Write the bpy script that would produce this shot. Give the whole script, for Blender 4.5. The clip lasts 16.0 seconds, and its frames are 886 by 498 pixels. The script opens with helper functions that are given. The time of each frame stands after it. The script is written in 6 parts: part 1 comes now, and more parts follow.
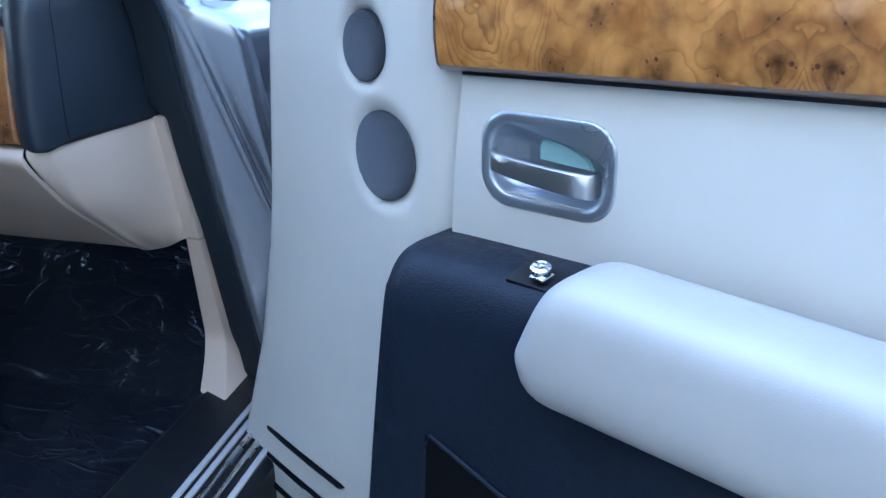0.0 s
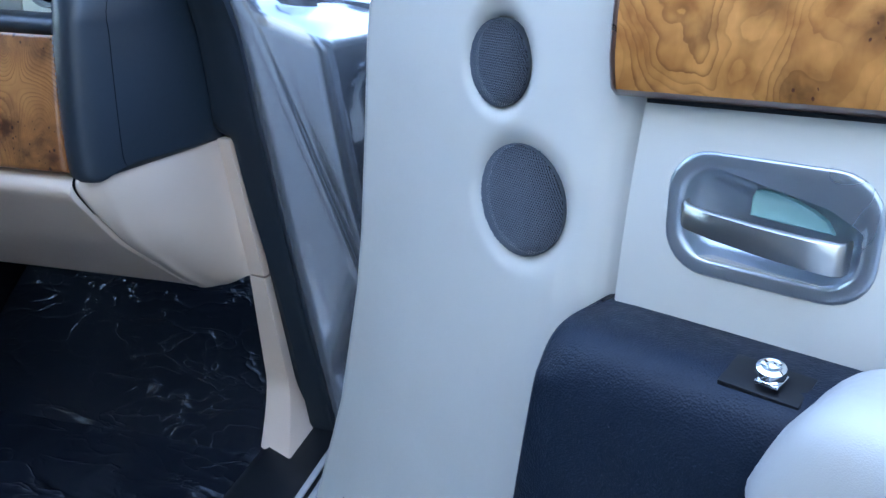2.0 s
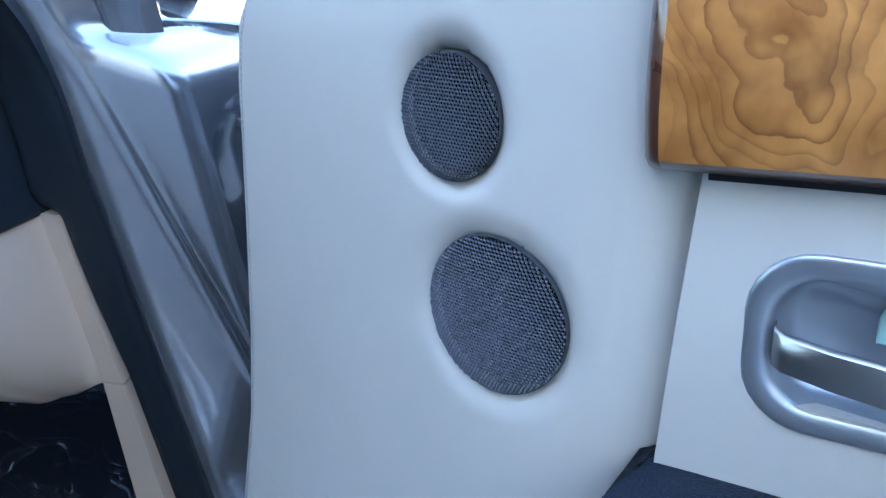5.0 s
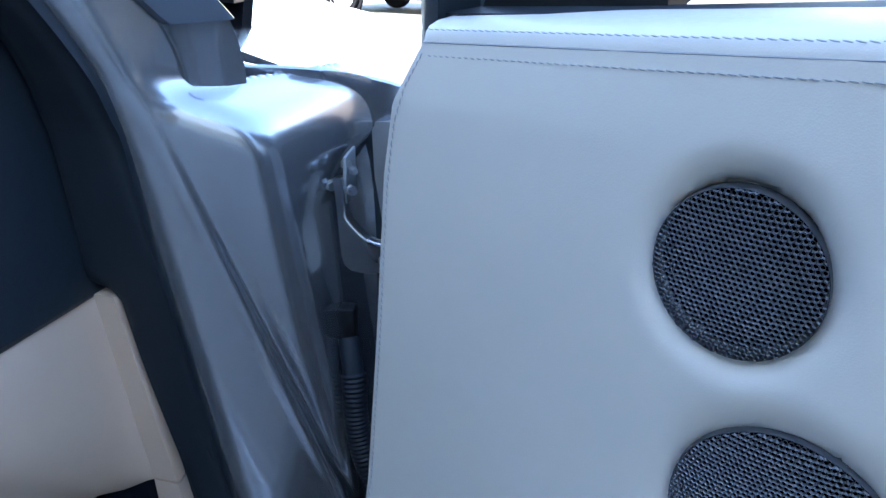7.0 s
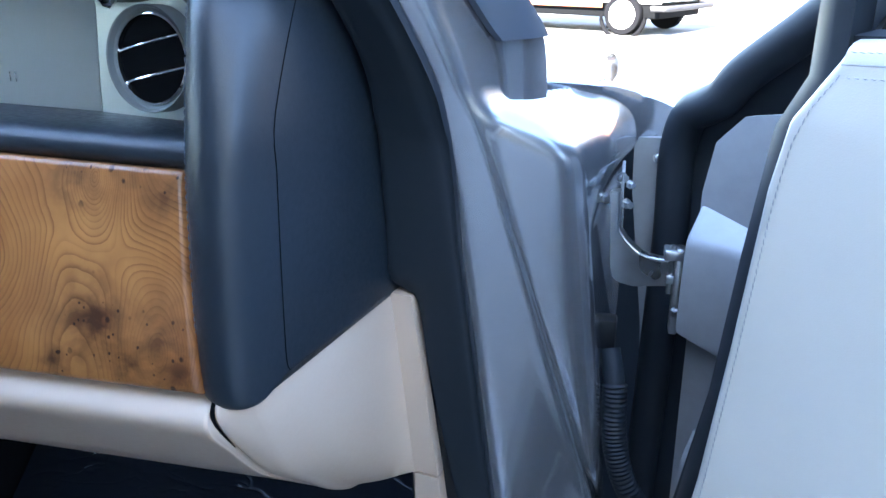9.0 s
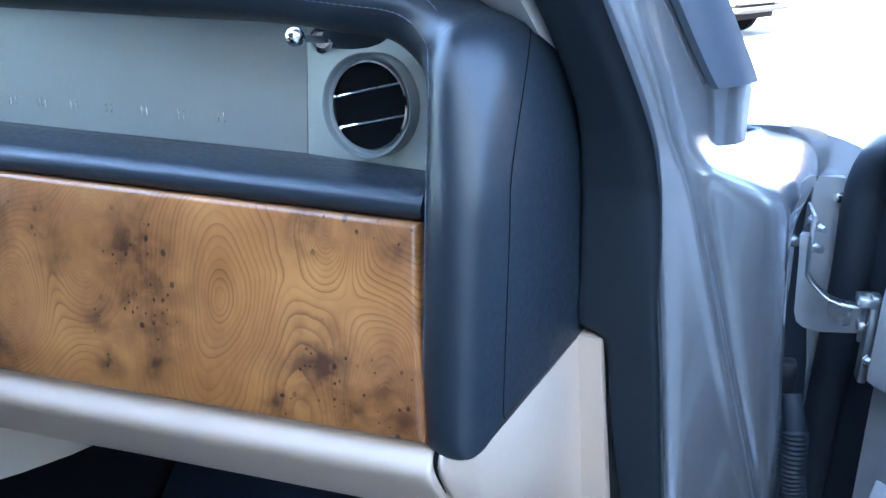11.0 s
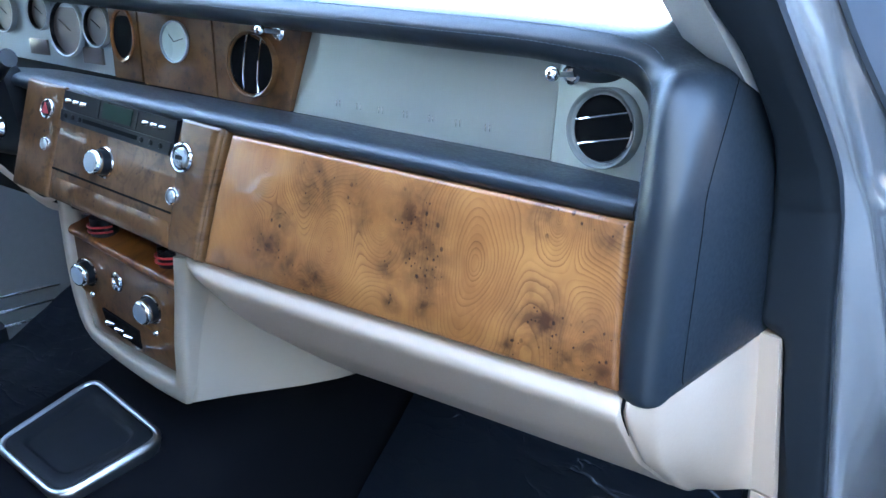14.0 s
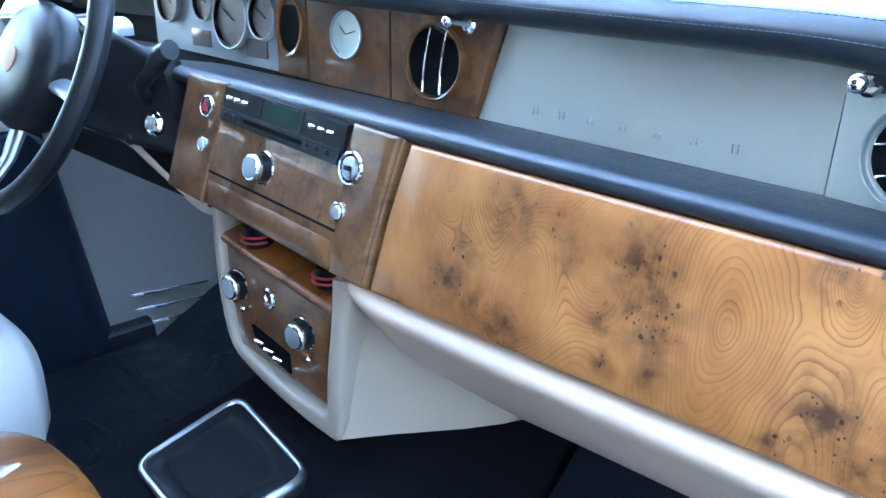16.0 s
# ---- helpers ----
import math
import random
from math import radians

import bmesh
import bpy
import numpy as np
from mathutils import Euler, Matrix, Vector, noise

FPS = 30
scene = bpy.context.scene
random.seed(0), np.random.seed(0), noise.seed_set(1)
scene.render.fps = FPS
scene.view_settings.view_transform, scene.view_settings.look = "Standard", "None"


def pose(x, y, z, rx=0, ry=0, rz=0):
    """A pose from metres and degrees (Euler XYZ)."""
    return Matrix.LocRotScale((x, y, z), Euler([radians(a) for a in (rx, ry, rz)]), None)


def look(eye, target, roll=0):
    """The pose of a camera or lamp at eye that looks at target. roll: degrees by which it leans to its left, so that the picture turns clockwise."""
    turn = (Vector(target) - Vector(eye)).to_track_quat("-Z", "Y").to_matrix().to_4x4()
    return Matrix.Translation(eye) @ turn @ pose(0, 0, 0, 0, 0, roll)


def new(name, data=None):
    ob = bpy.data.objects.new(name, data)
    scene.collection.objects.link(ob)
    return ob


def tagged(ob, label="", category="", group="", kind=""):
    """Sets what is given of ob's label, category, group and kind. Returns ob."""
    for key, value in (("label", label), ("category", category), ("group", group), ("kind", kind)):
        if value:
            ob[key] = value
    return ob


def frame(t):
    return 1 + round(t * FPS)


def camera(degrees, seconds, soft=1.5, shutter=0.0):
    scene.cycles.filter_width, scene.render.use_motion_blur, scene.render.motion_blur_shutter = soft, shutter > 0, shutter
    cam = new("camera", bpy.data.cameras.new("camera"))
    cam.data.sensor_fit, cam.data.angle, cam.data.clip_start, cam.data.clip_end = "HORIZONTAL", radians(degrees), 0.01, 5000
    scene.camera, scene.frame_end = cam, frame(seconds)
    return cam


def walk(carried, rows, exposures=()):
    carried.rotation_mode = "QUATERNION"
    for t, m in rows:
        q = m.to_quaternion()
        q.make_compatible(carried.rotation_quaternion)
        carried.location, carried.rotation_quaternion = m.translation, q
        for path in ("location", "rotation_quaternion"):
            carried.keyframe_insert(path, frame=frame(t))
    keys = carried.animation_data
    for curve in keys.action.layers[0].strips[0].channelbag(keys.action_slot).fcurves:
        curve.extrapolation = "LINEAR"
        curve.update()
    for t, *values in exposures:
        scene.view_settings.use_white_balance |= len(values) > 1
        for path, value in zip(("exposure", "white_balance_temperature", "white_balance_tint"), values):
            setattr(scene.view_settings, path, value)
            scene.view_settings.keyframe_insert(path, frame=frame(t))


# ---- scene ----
cam = camera(57.8, 16.0)

PATH = [
    (0, (1.476, -0.85, 1.1), (1.066, 0.968, 0.373), 0.3),
    (0.5, (1.445, -0.805, 1.1), (1.001, 1.006, 0.376), 0.3),
    (1, (1.412, -0.761, 1.093), (0.943, 1.044, 0.371), 0.2),
    (1.5, (1.372, -0.729, 1.086), (0.887, 1.075, 0.371), 0.3),
    (2, (1.344, -0.707, 1.085), (0.861, 1.099, 0.375), 0.3),
    (2.5, (1.327, -0.673, 1.08), (0.86, 1.142, 0.381), 0.4),
    (3, (1.311, -0.638, 1.074), (0.884, 1.187, 0.377), 0.4),
    (3.5, (1.299, -0.606, 1.079), (0.924, 1.231, 0.381), 0.2),
    (3.7, (1.292, -0.596, 1.076), (0.944, 1.25, 0.391), 0.4),
    (5.8, (1.223, -0.437, 1.09), (1.121, 1.427, 0.372), -0.8),
    (6, (1.21, -0.427, 1.093), (1.117, 1.443, 0.39), -0.2),
    (6.5, (1.175, -0.394, 1.11), (1.06, 1.475, 0.407), 0.2),
    (7, (1.134, -0.371, 1.115), (0.974, 1.494, 0.408), 0.3),
    (7.5, (1.097, -0.3725, 1.114), (0.873, 1.489, 0.414), 0.1),
    (8, (1.069, -0.379, 1.118), (0.745, 1.472, 0.434), 0.1),
    (8.5, (1.025, -0.398, 1.118), (0.663, 1.447, 0.435), 0.2),
    (9, (0.984, -0.412, 1.12), (0.575, 1.423, 0.438), 0.3),
    (9.5, (0.944, -0.416, 1.13), (0.488, 1.409, 0.449), 0.3),
    (10, (0.898, -0.413, 1.131), (0.405, 1.402, 0.45), 0.2),
    (10.2, (0.881, -0.411, 1.132), (0.375, 1.399, 0.448), 0.1),
    (12.3, (0.869, -0.497, 1.198), (0.221, 1.271, 0.524), 0.5),
    (12.5, (0.879, -0.509, 1.202), (0.199, 1.247, 0.527), 0.6),
    (13, (0.917, -0.542, 1.21), (0.143, 1.176, 0.539), 0.8),
    (13.5, (0.931, -0.574, 1.208), (0.036, 1.082, 0.531), 0.8),
    (14, (0.938, -0.586, 1.198), (-0.097, 0.984, 0.517), 0.8),
    (14.5, (0.931, -0.572, 1.199), (-0.218, 0.917, 0.518), 0.9),
    (15, (0.89, -0.539, 1.188), (-0.324, 0.896, 0.505), 0.8),
    (15.5, (0.837, -0.52, 1.175), (-0.419, 0.878, 0.489), 0.7),
    (16, (0.783, -0.501, 1.18), (-0.498, 0.87, 0.488), 0.6),
]
EXPOSURES = [(0, 4.09, 6450, 10), (1, 4.13, 6470, 10), (2, 4.23, 6500, 10), (3.7, 4.31, 6490, 10), (6.2, 3.76, 6320, 10), (7, 3.72, 6280, 10), (8.5, 4.36, 6530, 10), (9.5, 4.80, 6620, 9), (10.2, 5.06, 6430, 8), (12.5, 5.00, 6230, 8), (13.2, 5.10, 6320, 8), (14.2, 5.32, 6640, 7), (15, 5.50, 6450, 7), (15.5, 5.66, 6460, 7), (16, 5.72, 6480, 7)]
walk(cam, [(t, look(e, g, r)) for t, e, g, r in PATH], EXPOSURES)

# ---- light ----
world = bpy.data.worlds.new("sky")
scene.world = world
world.use_nodes = True
wn = world.node_tree.nodes
sky = wn.new("ShaderNodeTexSky")
sky.sky_type = "NISHITA"
sky.sun_disc = False
SUN_ELEV, SUN_AZ = radians(34), radians(-155)   # azimuth from +y towards +x
sky.sun_elevation, sky.sun_rotation = SUN_ELEV, SUN_AZ
sky.air_density, sky.dust_density, sky.ozone_density = 1.0, 0.4, 1.6
world.node_tree.links.new(sky.outputs[0], wn["Background"].inputs[0])
wn["Background"].inputs[1].default_value = 0.15
sun = new("sun", bpy.data.lights.new("sun", "SUN"))
sun.data.energy, sun.data.angle, sun.data.color = 4.5, radians(0.6), (1.0, 0.95, 0.87)
sd = Vector((math.sin(SUN_AZ) * math.cos(SUN_ELEV), math.cos(SUN_AZ) * math.cos(SUN_ELEV), math.sin(SUN_ELEV)))
sun.matrix_world = look(sd * 20, (0, 0, 0))


# ---- materials ----
class Nodes:
    """A small hand for building node trees."""

    def __init__(self, name):
        self.mat = bpy.data.materials.new(name)
        self.mat.use_nodes = True
        self.t = self.mat.node_tree
        self.b = self.t.nodes["Principled BSDF"]

    def n(self, kind, **inputs):
        nd = self.t.nodes.new(kind)
        for k, v in inputs.items():
            sock = nd.inputs[int(k[1:])] if k[0] == "i" and k[1:].isdigit() else nd.inputs[k.replace("_", " ")]
            if isinstance(v, bpy.types.NodeSocket):
                self.t.links.new(v, sock)
            else:
                sock.default_value = v
        return nd

    def math(self, op, a, b=0.0, c=0.0, clamp=False):
        nd = self.n("ShaderNodeMath", i0=a, i1=b, i2=c)
        nd.operation, nd.use_clamp = op, clamp
        return nd.outputs[0]

    def coords(self, scale=(1, 1, 1), loc=(0, 0, 0)):
        tc = self.n("ShaderNodeTexCoord")
        mp = self.n("ShaderNodeMapping", Vector=tc.outputs["Object"], Scale=scale, Location=loc)
        return mp.outputs[0]

    def noise(self, vec, scale, detail=3.0, rough=0.55, dist=0.0):
        return self.n("ShaderNodeTexNoise", Vector=vec, Scale=scale, Detail=detail, Roughness=rough, Distortion=dist).outputs[0]

    def ramp(self, fac, stops):
        nd = self.n("ShaderNodeValToRGB", Fac=fac)
        e = nd.color_ramp.elements
        while len(e) < len(stops):
            e.new(0.5)
        for el, (p, c) in zip(e, stops):
            el.position, el.color = p, (*c, 1)
        return nd.outputs[0]

    def mix(self, fac, a, b, mode="MIX"):
        nd = self.t.nodes.new("ShaderNodeMix")
        nd.data_type, nd.blend_type = "RGBA", mode
        for i, v in ((0, fac), (6, a), (7, b)):
            if isinstance(v, bpy.types.NodeSocket):
                self.t.links.new(v, nd.inputs[i])
            else:
                nd.inputs[i].default_value = v if i == 0 else (*v, 1)
        return nd.outputs[2]

    def set(self, **kw):
        for k, v in kw.items():
            sock = self.b.inputs[k.replace("_", " ")]
            if isinstance(v, bpy.types.NodeSocket):
                self.t.links.new(v, sock)
            elif isinstance(v, tuple):
                sock.default_value = (*v, 1)
            else:
                sock.default_value = v
        return self

    def bump(self, height, strength=0.3, distance=0.001):
        nd = self.n("ShaderNodeBump", Height=height, Strength=strength, Distance=distance)
        self.t.links.new(nd.outputs[0], self.b.inputs["Normal"])
        return self


def leather(name, col, rough=0.45, grain=900.0, depth=0.35, vary=0.06, dist=0.0006, spec=0.5):
    m = Nodes(name)
    v = m.coords()
    big = m.noise(v, 6.0, 4.0)
    fine = m.n("ShaderNodeTexVoronoi", Vector=v, Scale=grain).outputs["Distance"]
    mid = m.noise(v, grain * 0.2, 3.0)
    dark, light = tuple(c * (1 - vary) for c in col), tuple(min(1, c * (1 + vary)) for c in col)
    m.set(Base_Color=m.ramp(big, [(0.3, dark), (0.7, light)]), Roughness=m.ramp(mid, [(0.3, (rough - 0.06,) * 3), (0.7, (rough + 0.08,) * 3)]))
    m.set(Specular_IOR_Level=spec)
    m.bump(m.math("ADD", m.math("MULTIPLY", fine, 0.6), m.math("MULTIPLY", mid, 0.6)), depth, dist)
    return m.mat


def plain(name, col, rough=0.5, metal=0.0, vary=0.08, scale=40.0, bump=0.1, coat=0.0, spec=0.5):
    m = Nodes(name)
    v = m.coords()
    nz = m.noise(v, scale, 4.0)
    lo = m.noise(v, scale * 0.12, 3.0)
    f = m.math("ADD", m.math("MULTIPLY", nz, 0.5), m.math("MULTIPLY", lo, 0.5))
    m.set(Base_Color=m.ramp(f, [(0.3, tuple(c * (1 - vary) for c in col)), (0.7, tuple(min(1, c * (1 + vary)) for c in col))]),
          Roughness=m.ramp(lo, [(0.3, (max(0.02, rough - 0.05),) * 3), (0.7, (rough + 0.06,) * 3)]), Metallic=metal, Coat_Weight=coat, Coat_Roughness=0.05, Specular_IOR_Level=spec)
    if bump:
        m.bump(nz, bump, 0.0004)
    return m.mat


def burl(name, base, light, dark, knots=(), eyes=(), fold=None, pitch=0.0052, line_amt=0.5, cloud_amt=0.72, warp=0.022, spread=7.0, dot=0.0075, mottle=0.0, blotch=13.0):
    """Lacquered burl veneer: growth lines that flow round eyes, brown clouds, and small dark pin knots inside them."""
    m = Nodes(name)

    def vec(op, a, b=(0, 0, 0), scale=1.0):
        nd = m.n("ShaderNodeVectorMath", i0=a, i1=b)
        nd.operation = op
        if op == "SCALE":
            nd.inputs["Scale"].default_value = scale
        return nd.outputs["Value"] if op == "DISTANCE" else nd.outputs[0]

    def swirl(v, scale, amp, detail=2.0):
        nz = m.n("ShaderNodeTexNoise", Vector=v, Scale=scale, Detail=detail, Roughness=0.5)
        return vec("ADD", v, vec("SCALE", vec("SUBTRACT", nz.outputs["Color"], (0.5, 0.5, 0.5)), scale=amp))

    sep = m.n("ShaderNodeSeparateXYZ", Vector=m.n("ShaderNodeTexCoord").outputs["Object"])
    x = sep.outputs[0]
    if fold is not None:     # book-matched leaves meet along an upright line
        x = m.math("SUBTRACT", fold, m.math("ABSOLUTE", m.math("SUBTRACT", x, fold)))
    flat = m.n("ShaderNodeCombineXYZ", X=x, Y=m.math("MULTIPLY", sep.outputs[1], 0.05), Z=sep.outputs[2]).outputs[0]
    p = swirl(flat, spread, warp)
    p = swirl(p, spread * 4.5, warp * 0.16)
    # rings about the eyes: a soft nearest distance, so that lines part and meet between them
    total = None
    for (ex, ez, size) in eyes:
        d = m.math("DIVIDE", vec("DISTANCE", vec("MULTIPLY", p, (1.45, 1, 0.80)), (ex * 1.45, 0, ez * 0.80)), size)
        g = m.math("EXPONENT", m.math("MULTIPLY", d, -26.0))
        total = g if total is None else m.math("ADD", total, g)
    drift = m.noise(p, spread * 1.1, 2.0, 0.45)
    if total is None:
        field = m.math("MULTIPLY", drift, 0.22)
    else:
        near = m.math("MULTIPLY", m.math("LOGARITHM", m.math("ADD", total, 1e-6), 2.718282), -1.0 / 26.0)
        field = m.math("ADD", near, m.math("MULTIPLY", drift, 0.085))
    nf = m.noise(flat, 160.0, 2.0, 0.6)
    turn = m.math("ADD", m.math("DIVIDE", field, pitch), m.math("MULTIPLY", nf, 0.22))
    saw = m.math("FRACT", turn)
    late = m.math("MULTIPLY", m.math("POWER", saw, 4.0), m.math("SUBTRACT", 1.0, m.math("POWER", saw, 40.0)))
    # each ring has its own strength
    ring_no = m.math("FLOOR", turn)
    ring_id = m.n("ShaderNodeTexWhiteNoise", Vector=m.n("ShaderNodeCombineXYZ", X=ring_no, Y=ring_no).outputs[0])
    strong = m.math("ADD", m.math("MULTIPLY", ring_id.outputs[0], 0.75), 0.25)
    fade = m.ramp(m.noise(flat, 9.0, 2.0), [(0.36, (0.18,) * 3), (0.60, (1, 1, 1))])
    line = m.math("MULTIPLY", m.math("MULTIPLY", late, strong), fade)
    broad = m.ramp(m.noise(p, blotch, 3.0, 0.5), [(0.3, (0, 0, 0)), (0.7, (1, 1, 1))])
    col = m.mix(broad, base, light)
    # shimmer of the turning fibres
    sheen = m.noise(m.n("ShaderNodeMapping", Vector=p, Scale=(60, 1, 22)).outputs[0], 1.0, 3.0, 0.6)
    col = m.mix(m.math("MULTIPLY", m.math("SUBTRACT", sheen, 0.45), 0.9, clamp=True), col, tuple(min(1, c * 1.25) for c in light))
    col = m.mix(m.math("MULTIPLY", line, line_amt), col, (base[0] * 0.36, base[1] * 0.30, base[2] * 0.28))
    fibre = m.noise(m.n("ShaderNodeMapping", Vector=p, Scale=(900, 1, 130)).outputs[0], 1.0, 3.0, 0.7)
    col = m.mix(m.math("MULTIPLY", fibre, 0.16), col, tuple(c * 0.55 for c in base))
    # brown clouds
    kp = swirl(flat, 26.0, 0.022, 3.0)
    cloud = None
    for (kx, kz, s, a) in knots:
        d = m.math("DIVIDE", vec("DISTANCE", kp, (kx, 0, kz)), s)
        g = m.math("MULTIPLY", m.math("EXPONENT", m.math("MULTIPLY", m.math("POWER", d, 1.7), -0.9)), a)
        cloud = g if cloud is None else m.math("MAXIMUM", cloud, g)
    if cloud is None:
        cloud = m.ramp(m.noise(p, 15.0, 3.0, 0.55, 0.5), [(0.46, (0, 0, 0)), (0.70, (1, 1, 1))])
    patchy = m.ramp(m.noise(kp, 62.0, 3.0, 0.55), [(0.36, (0.42,) * 3), (0.62, (1, 1, 1))])
    col = m.mix(m.math("MULTIPLY", m.math("MULTIPLY", cloud, patchy), cloud_amt, clamp=True), col, (base[0] * 0.24, base[1] * 0.24, base[2] * 0.40))
    # pin knots: small dark ovals of many sizes with a paler rim
    for step, reach, low in ((dot, 0.30, 0.52), (dot * 0.48, 0.34, 0.62)):
        vo = m.n("ShaderNodeTexVoronoi", Vector=vec("MULTIPLY", swirl(flat, 90.0, 0.003), (1, 0, 0.8)), Scale=1.0 / step)
        rc = m.n("ShaderNodeSeparateColor", Color=vo.outputs["Color"])
        size = m.math("MULTIPLY", rc.outputs[1], reach)
        dots = m.math("SMOOTH_MIN", 1.0, m.math("MULTIPLY", m.math("SUBTRACT", size, vo.outputs["Distance"]), 9.0), 0.1, clamp=True)
        pick = m.math("GREATER_THAN", m.math("ADD", rc.outputs[0], m.math("MULTIPLY", cloud, 0.55)), low + 0.38)
        inside = m.math("MULTIPLY", m.math("SUBTRACT", cloud, 0.22), 4.0, clamp=True)
        col = m.mix(m.math("MULTIPLY", m.math("MULTIPLY", dots, pick), m.math("MULTIPLY", inside, 0.88)), col, dark)
    if mottle:
        spot = m.ramp(m.noise(kp, 46.0, 3.0, 0.6), [(0.52, (0, 0, 0)), (0.66, (1, 1, 1))])
        col = m.mix(m.math("MULTIPLY", spot, mottle), col, (base[0] * 0.30, base[1] * 0.27, base[2] * 0.30))
    m.set(Base_Color=col, Roughness=0.42, Specular_IOR_Level=0.15, Coat_Weight=1.0, Coat_Roughness=0.03, Coat_IOR=1.38)
    lump = m.n("ShaderNodeBump", Height=m.noise(flat, 14.0, 2.0), Strength=0.06, Distance=0.002)
    m.t.links.new(lump.outputs[0], m.b.inputs["Coat Normal"])
    return m.mat


def brushed(name, col, rough, scale, metal=0.9):
    m = Nodes(name)
    s = m.noise(m.coords(scale), 1.0, 4.0, 0.7)
    lo = m.noise(m.coords(), 5.0, 3.0)
    m.set(Base_Color=m.ramp(lo, [(0.3, tuple(c * 0.93 for c in col)), (0.7, col)]), Metallic=metal, Roughness=m.ramp(s, [(0.3, (rough - 0.06,) * 3), (0.7, (rough + 0.08,) * 3)]))
    m.bump(s, 0.06, 0.0002)
    return m.mat


def car_paint(name, col, metal=0.55, rough=0.30):
    m = Nodes(name)
    v = m.coords()
    fl = m.n("ShaderNodeTexVoronoi", Vector=v, Scale=2600.0).outputs["Color"]
    flake = m.n("ShaderNodeSeparateColor", Color=fl).outputs[0]
    dust = m.noise(v, 60.0, 4.0, 0.65)
    c = m.mix(m.math("MULTIPLY", flake, 0.25), col, tuple(min(1, k * 1.5) for k in col))
    c = m.mix(m.math("MULTIPLY", m.ramp(dust, [(0.5, (0, 0, 0)), (0.75, (1, 1, 1))]), 0.10), c, (0.42, 0.43, 0.44))
    m.set(Base_Color=c, Metallic=metal, Roughness=rough, Coat_Weight=1.0, Coat_Roughness=m.ramp(dust, [(0.3, (0.025,) * 3), (0.75, (0.07,) * 3)]))
    return m.mat


CREAM = leather("cream_leather", (0.47, 0.46, 0.432), 0.42, 1100.0, 0.22, 0.04, 0.0004)
BEIGE = leather("beige_trim", (0.53, 0.412, 0.330), 0.5, 1300.0, 0.1, 0.04, 0.0003)
# darker copy of the beige trim; footwell shade is put into its colour
BEIGE_SHADED = leather("shaded_beige_trim", (0.355, 0.305, 0.258), 0.5, 1300.0, 0.1, 0.04, 0.0003)
BLACK = leather("dark_navy_leather", (0.0072, 0.0122, 0.0225), 0.42, 650.0, 1.0, 0.15, spec=0.17)
DASH = leather("dash_leather", (0.0125, 0.0185, 0.0260), 0.40, 1200.0, 0.25, 0.12, 0.0004, spec=0.52)
THREAD_C = plain("grey_thread", (0.27, 0.28, 0.30), 0.6, scale=400.0)
THREAD_D = plain("dark_thread", (0.09, 0.11, 0.14), 0.6, scale=400.0)
RUBBER = plain("black_rubber", (0.012, 0.0170, 0.024), 0.58, scale=120.0, bump=0.15, spec=0.28)
PLASTIC = plain("black_plastic", (0.009, 0.010, 0.012), 0.38, scale=200.0, bump=0.15, spec=0.22)
SATIN = plain("satin_black", (0.005, 0.005, 0.007), 0.3, scale=60.0, bump=0.0, spec=0.18)
# near-black, mostly standing for shade inside openings that are not cut
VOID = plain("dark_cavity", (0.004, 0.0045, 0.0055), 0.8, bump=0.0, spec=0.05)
PAINT = car_paint("grey_silver_paint", (0.288, 0.304, 0.332), 0.75, 0.24)
PRIMER = plain("grey_primer", (0.255, 0.266, 0.28), 0.45, 0.2, 0.1, 70.0, 0.2)
CHROME = plain("chrome", (0.82, 0.83, 0.84), 0.07, 1.0, 0.02, 30.0, 0.0)
STEEL = plain("zinc_steel", (0.55, 0.56, 0.57), 0.3, 1.0, 0.1, 90.0, 0.2)
HANDLE = plain("satin_chrome", (0.38, 0.42, 0.47), 0.32, 0.8, 0.05, 40.0, 0.0)
LEVER = plain("lever_metal", (0.50, 0.50, 0.495), 0.34, 1.0, 0.05, 30.0, 0.0)
ALU = brushed("brushed_aluminium", (0.42, 0.445, 0.425), 0.38, (500, 8, 8), 0.55)
MESH = plain("grille_mesh", (0.125, 0.138, 0.158), 0.45, 0.85, 0.1, 300.0, 0.0)
GAUGE = plain("dim_gauge", (0.13, 0.105, 0.10), 0.35, scale=30.0, bump=0.0)
FASCIA = brushed("gauge_fascia", (0.40, 0.44, 0.46), 0.40, (8, 200, 200), 0.4)
PALE = plain("pale_fabric", (0.36, 0.35, 0.345), 0.85, scale=500.0, bump=0.3)
CARPET = plain("black_carpet", (0.0045, 0.0048, 0.0062), 0.95, scale=900.0, bump=0.8, spec=0.03)
TRIM = plain("bright_trim", (0.78, 0.79, 0.80), 0.26, 1.0, 0.03, 60.0, 0.0)
LINER = plain("black_liner", (0.005, 0.006, 0.008), 0.55, scale=150.0, bump=0.1, spec=0.12)
GLOSS = plain("glossy_dark_grey", (0.075, 0.09, 0.115), 0.16, scale=30.0, bump=0.0, spec=0.6)
BADGE = plain("amber_badge", (0.22, 0.07, 0.035), 0.5)
RED = plain("red_plastic", (0.45, 0.03, 0.04), 0.4)
WHITE = plain("white_mark", (0.75, 0.75, 0.75), 0.5)
GREEN = plain("jewel_glass", (0.30, 0.52, 0.52), 0.12, scale=20.0, bump=0.0)
DIAL = plain("pale_dial", (0.36, 0.42, 0.38), 0.3, scale=20.0, bump=0.0, coat=0.3)
VENT = plain("satin_grey_ring", (0.15, 0.165, 0.165), 0.45, 0.3, 0.04, 60.0, 0.0)
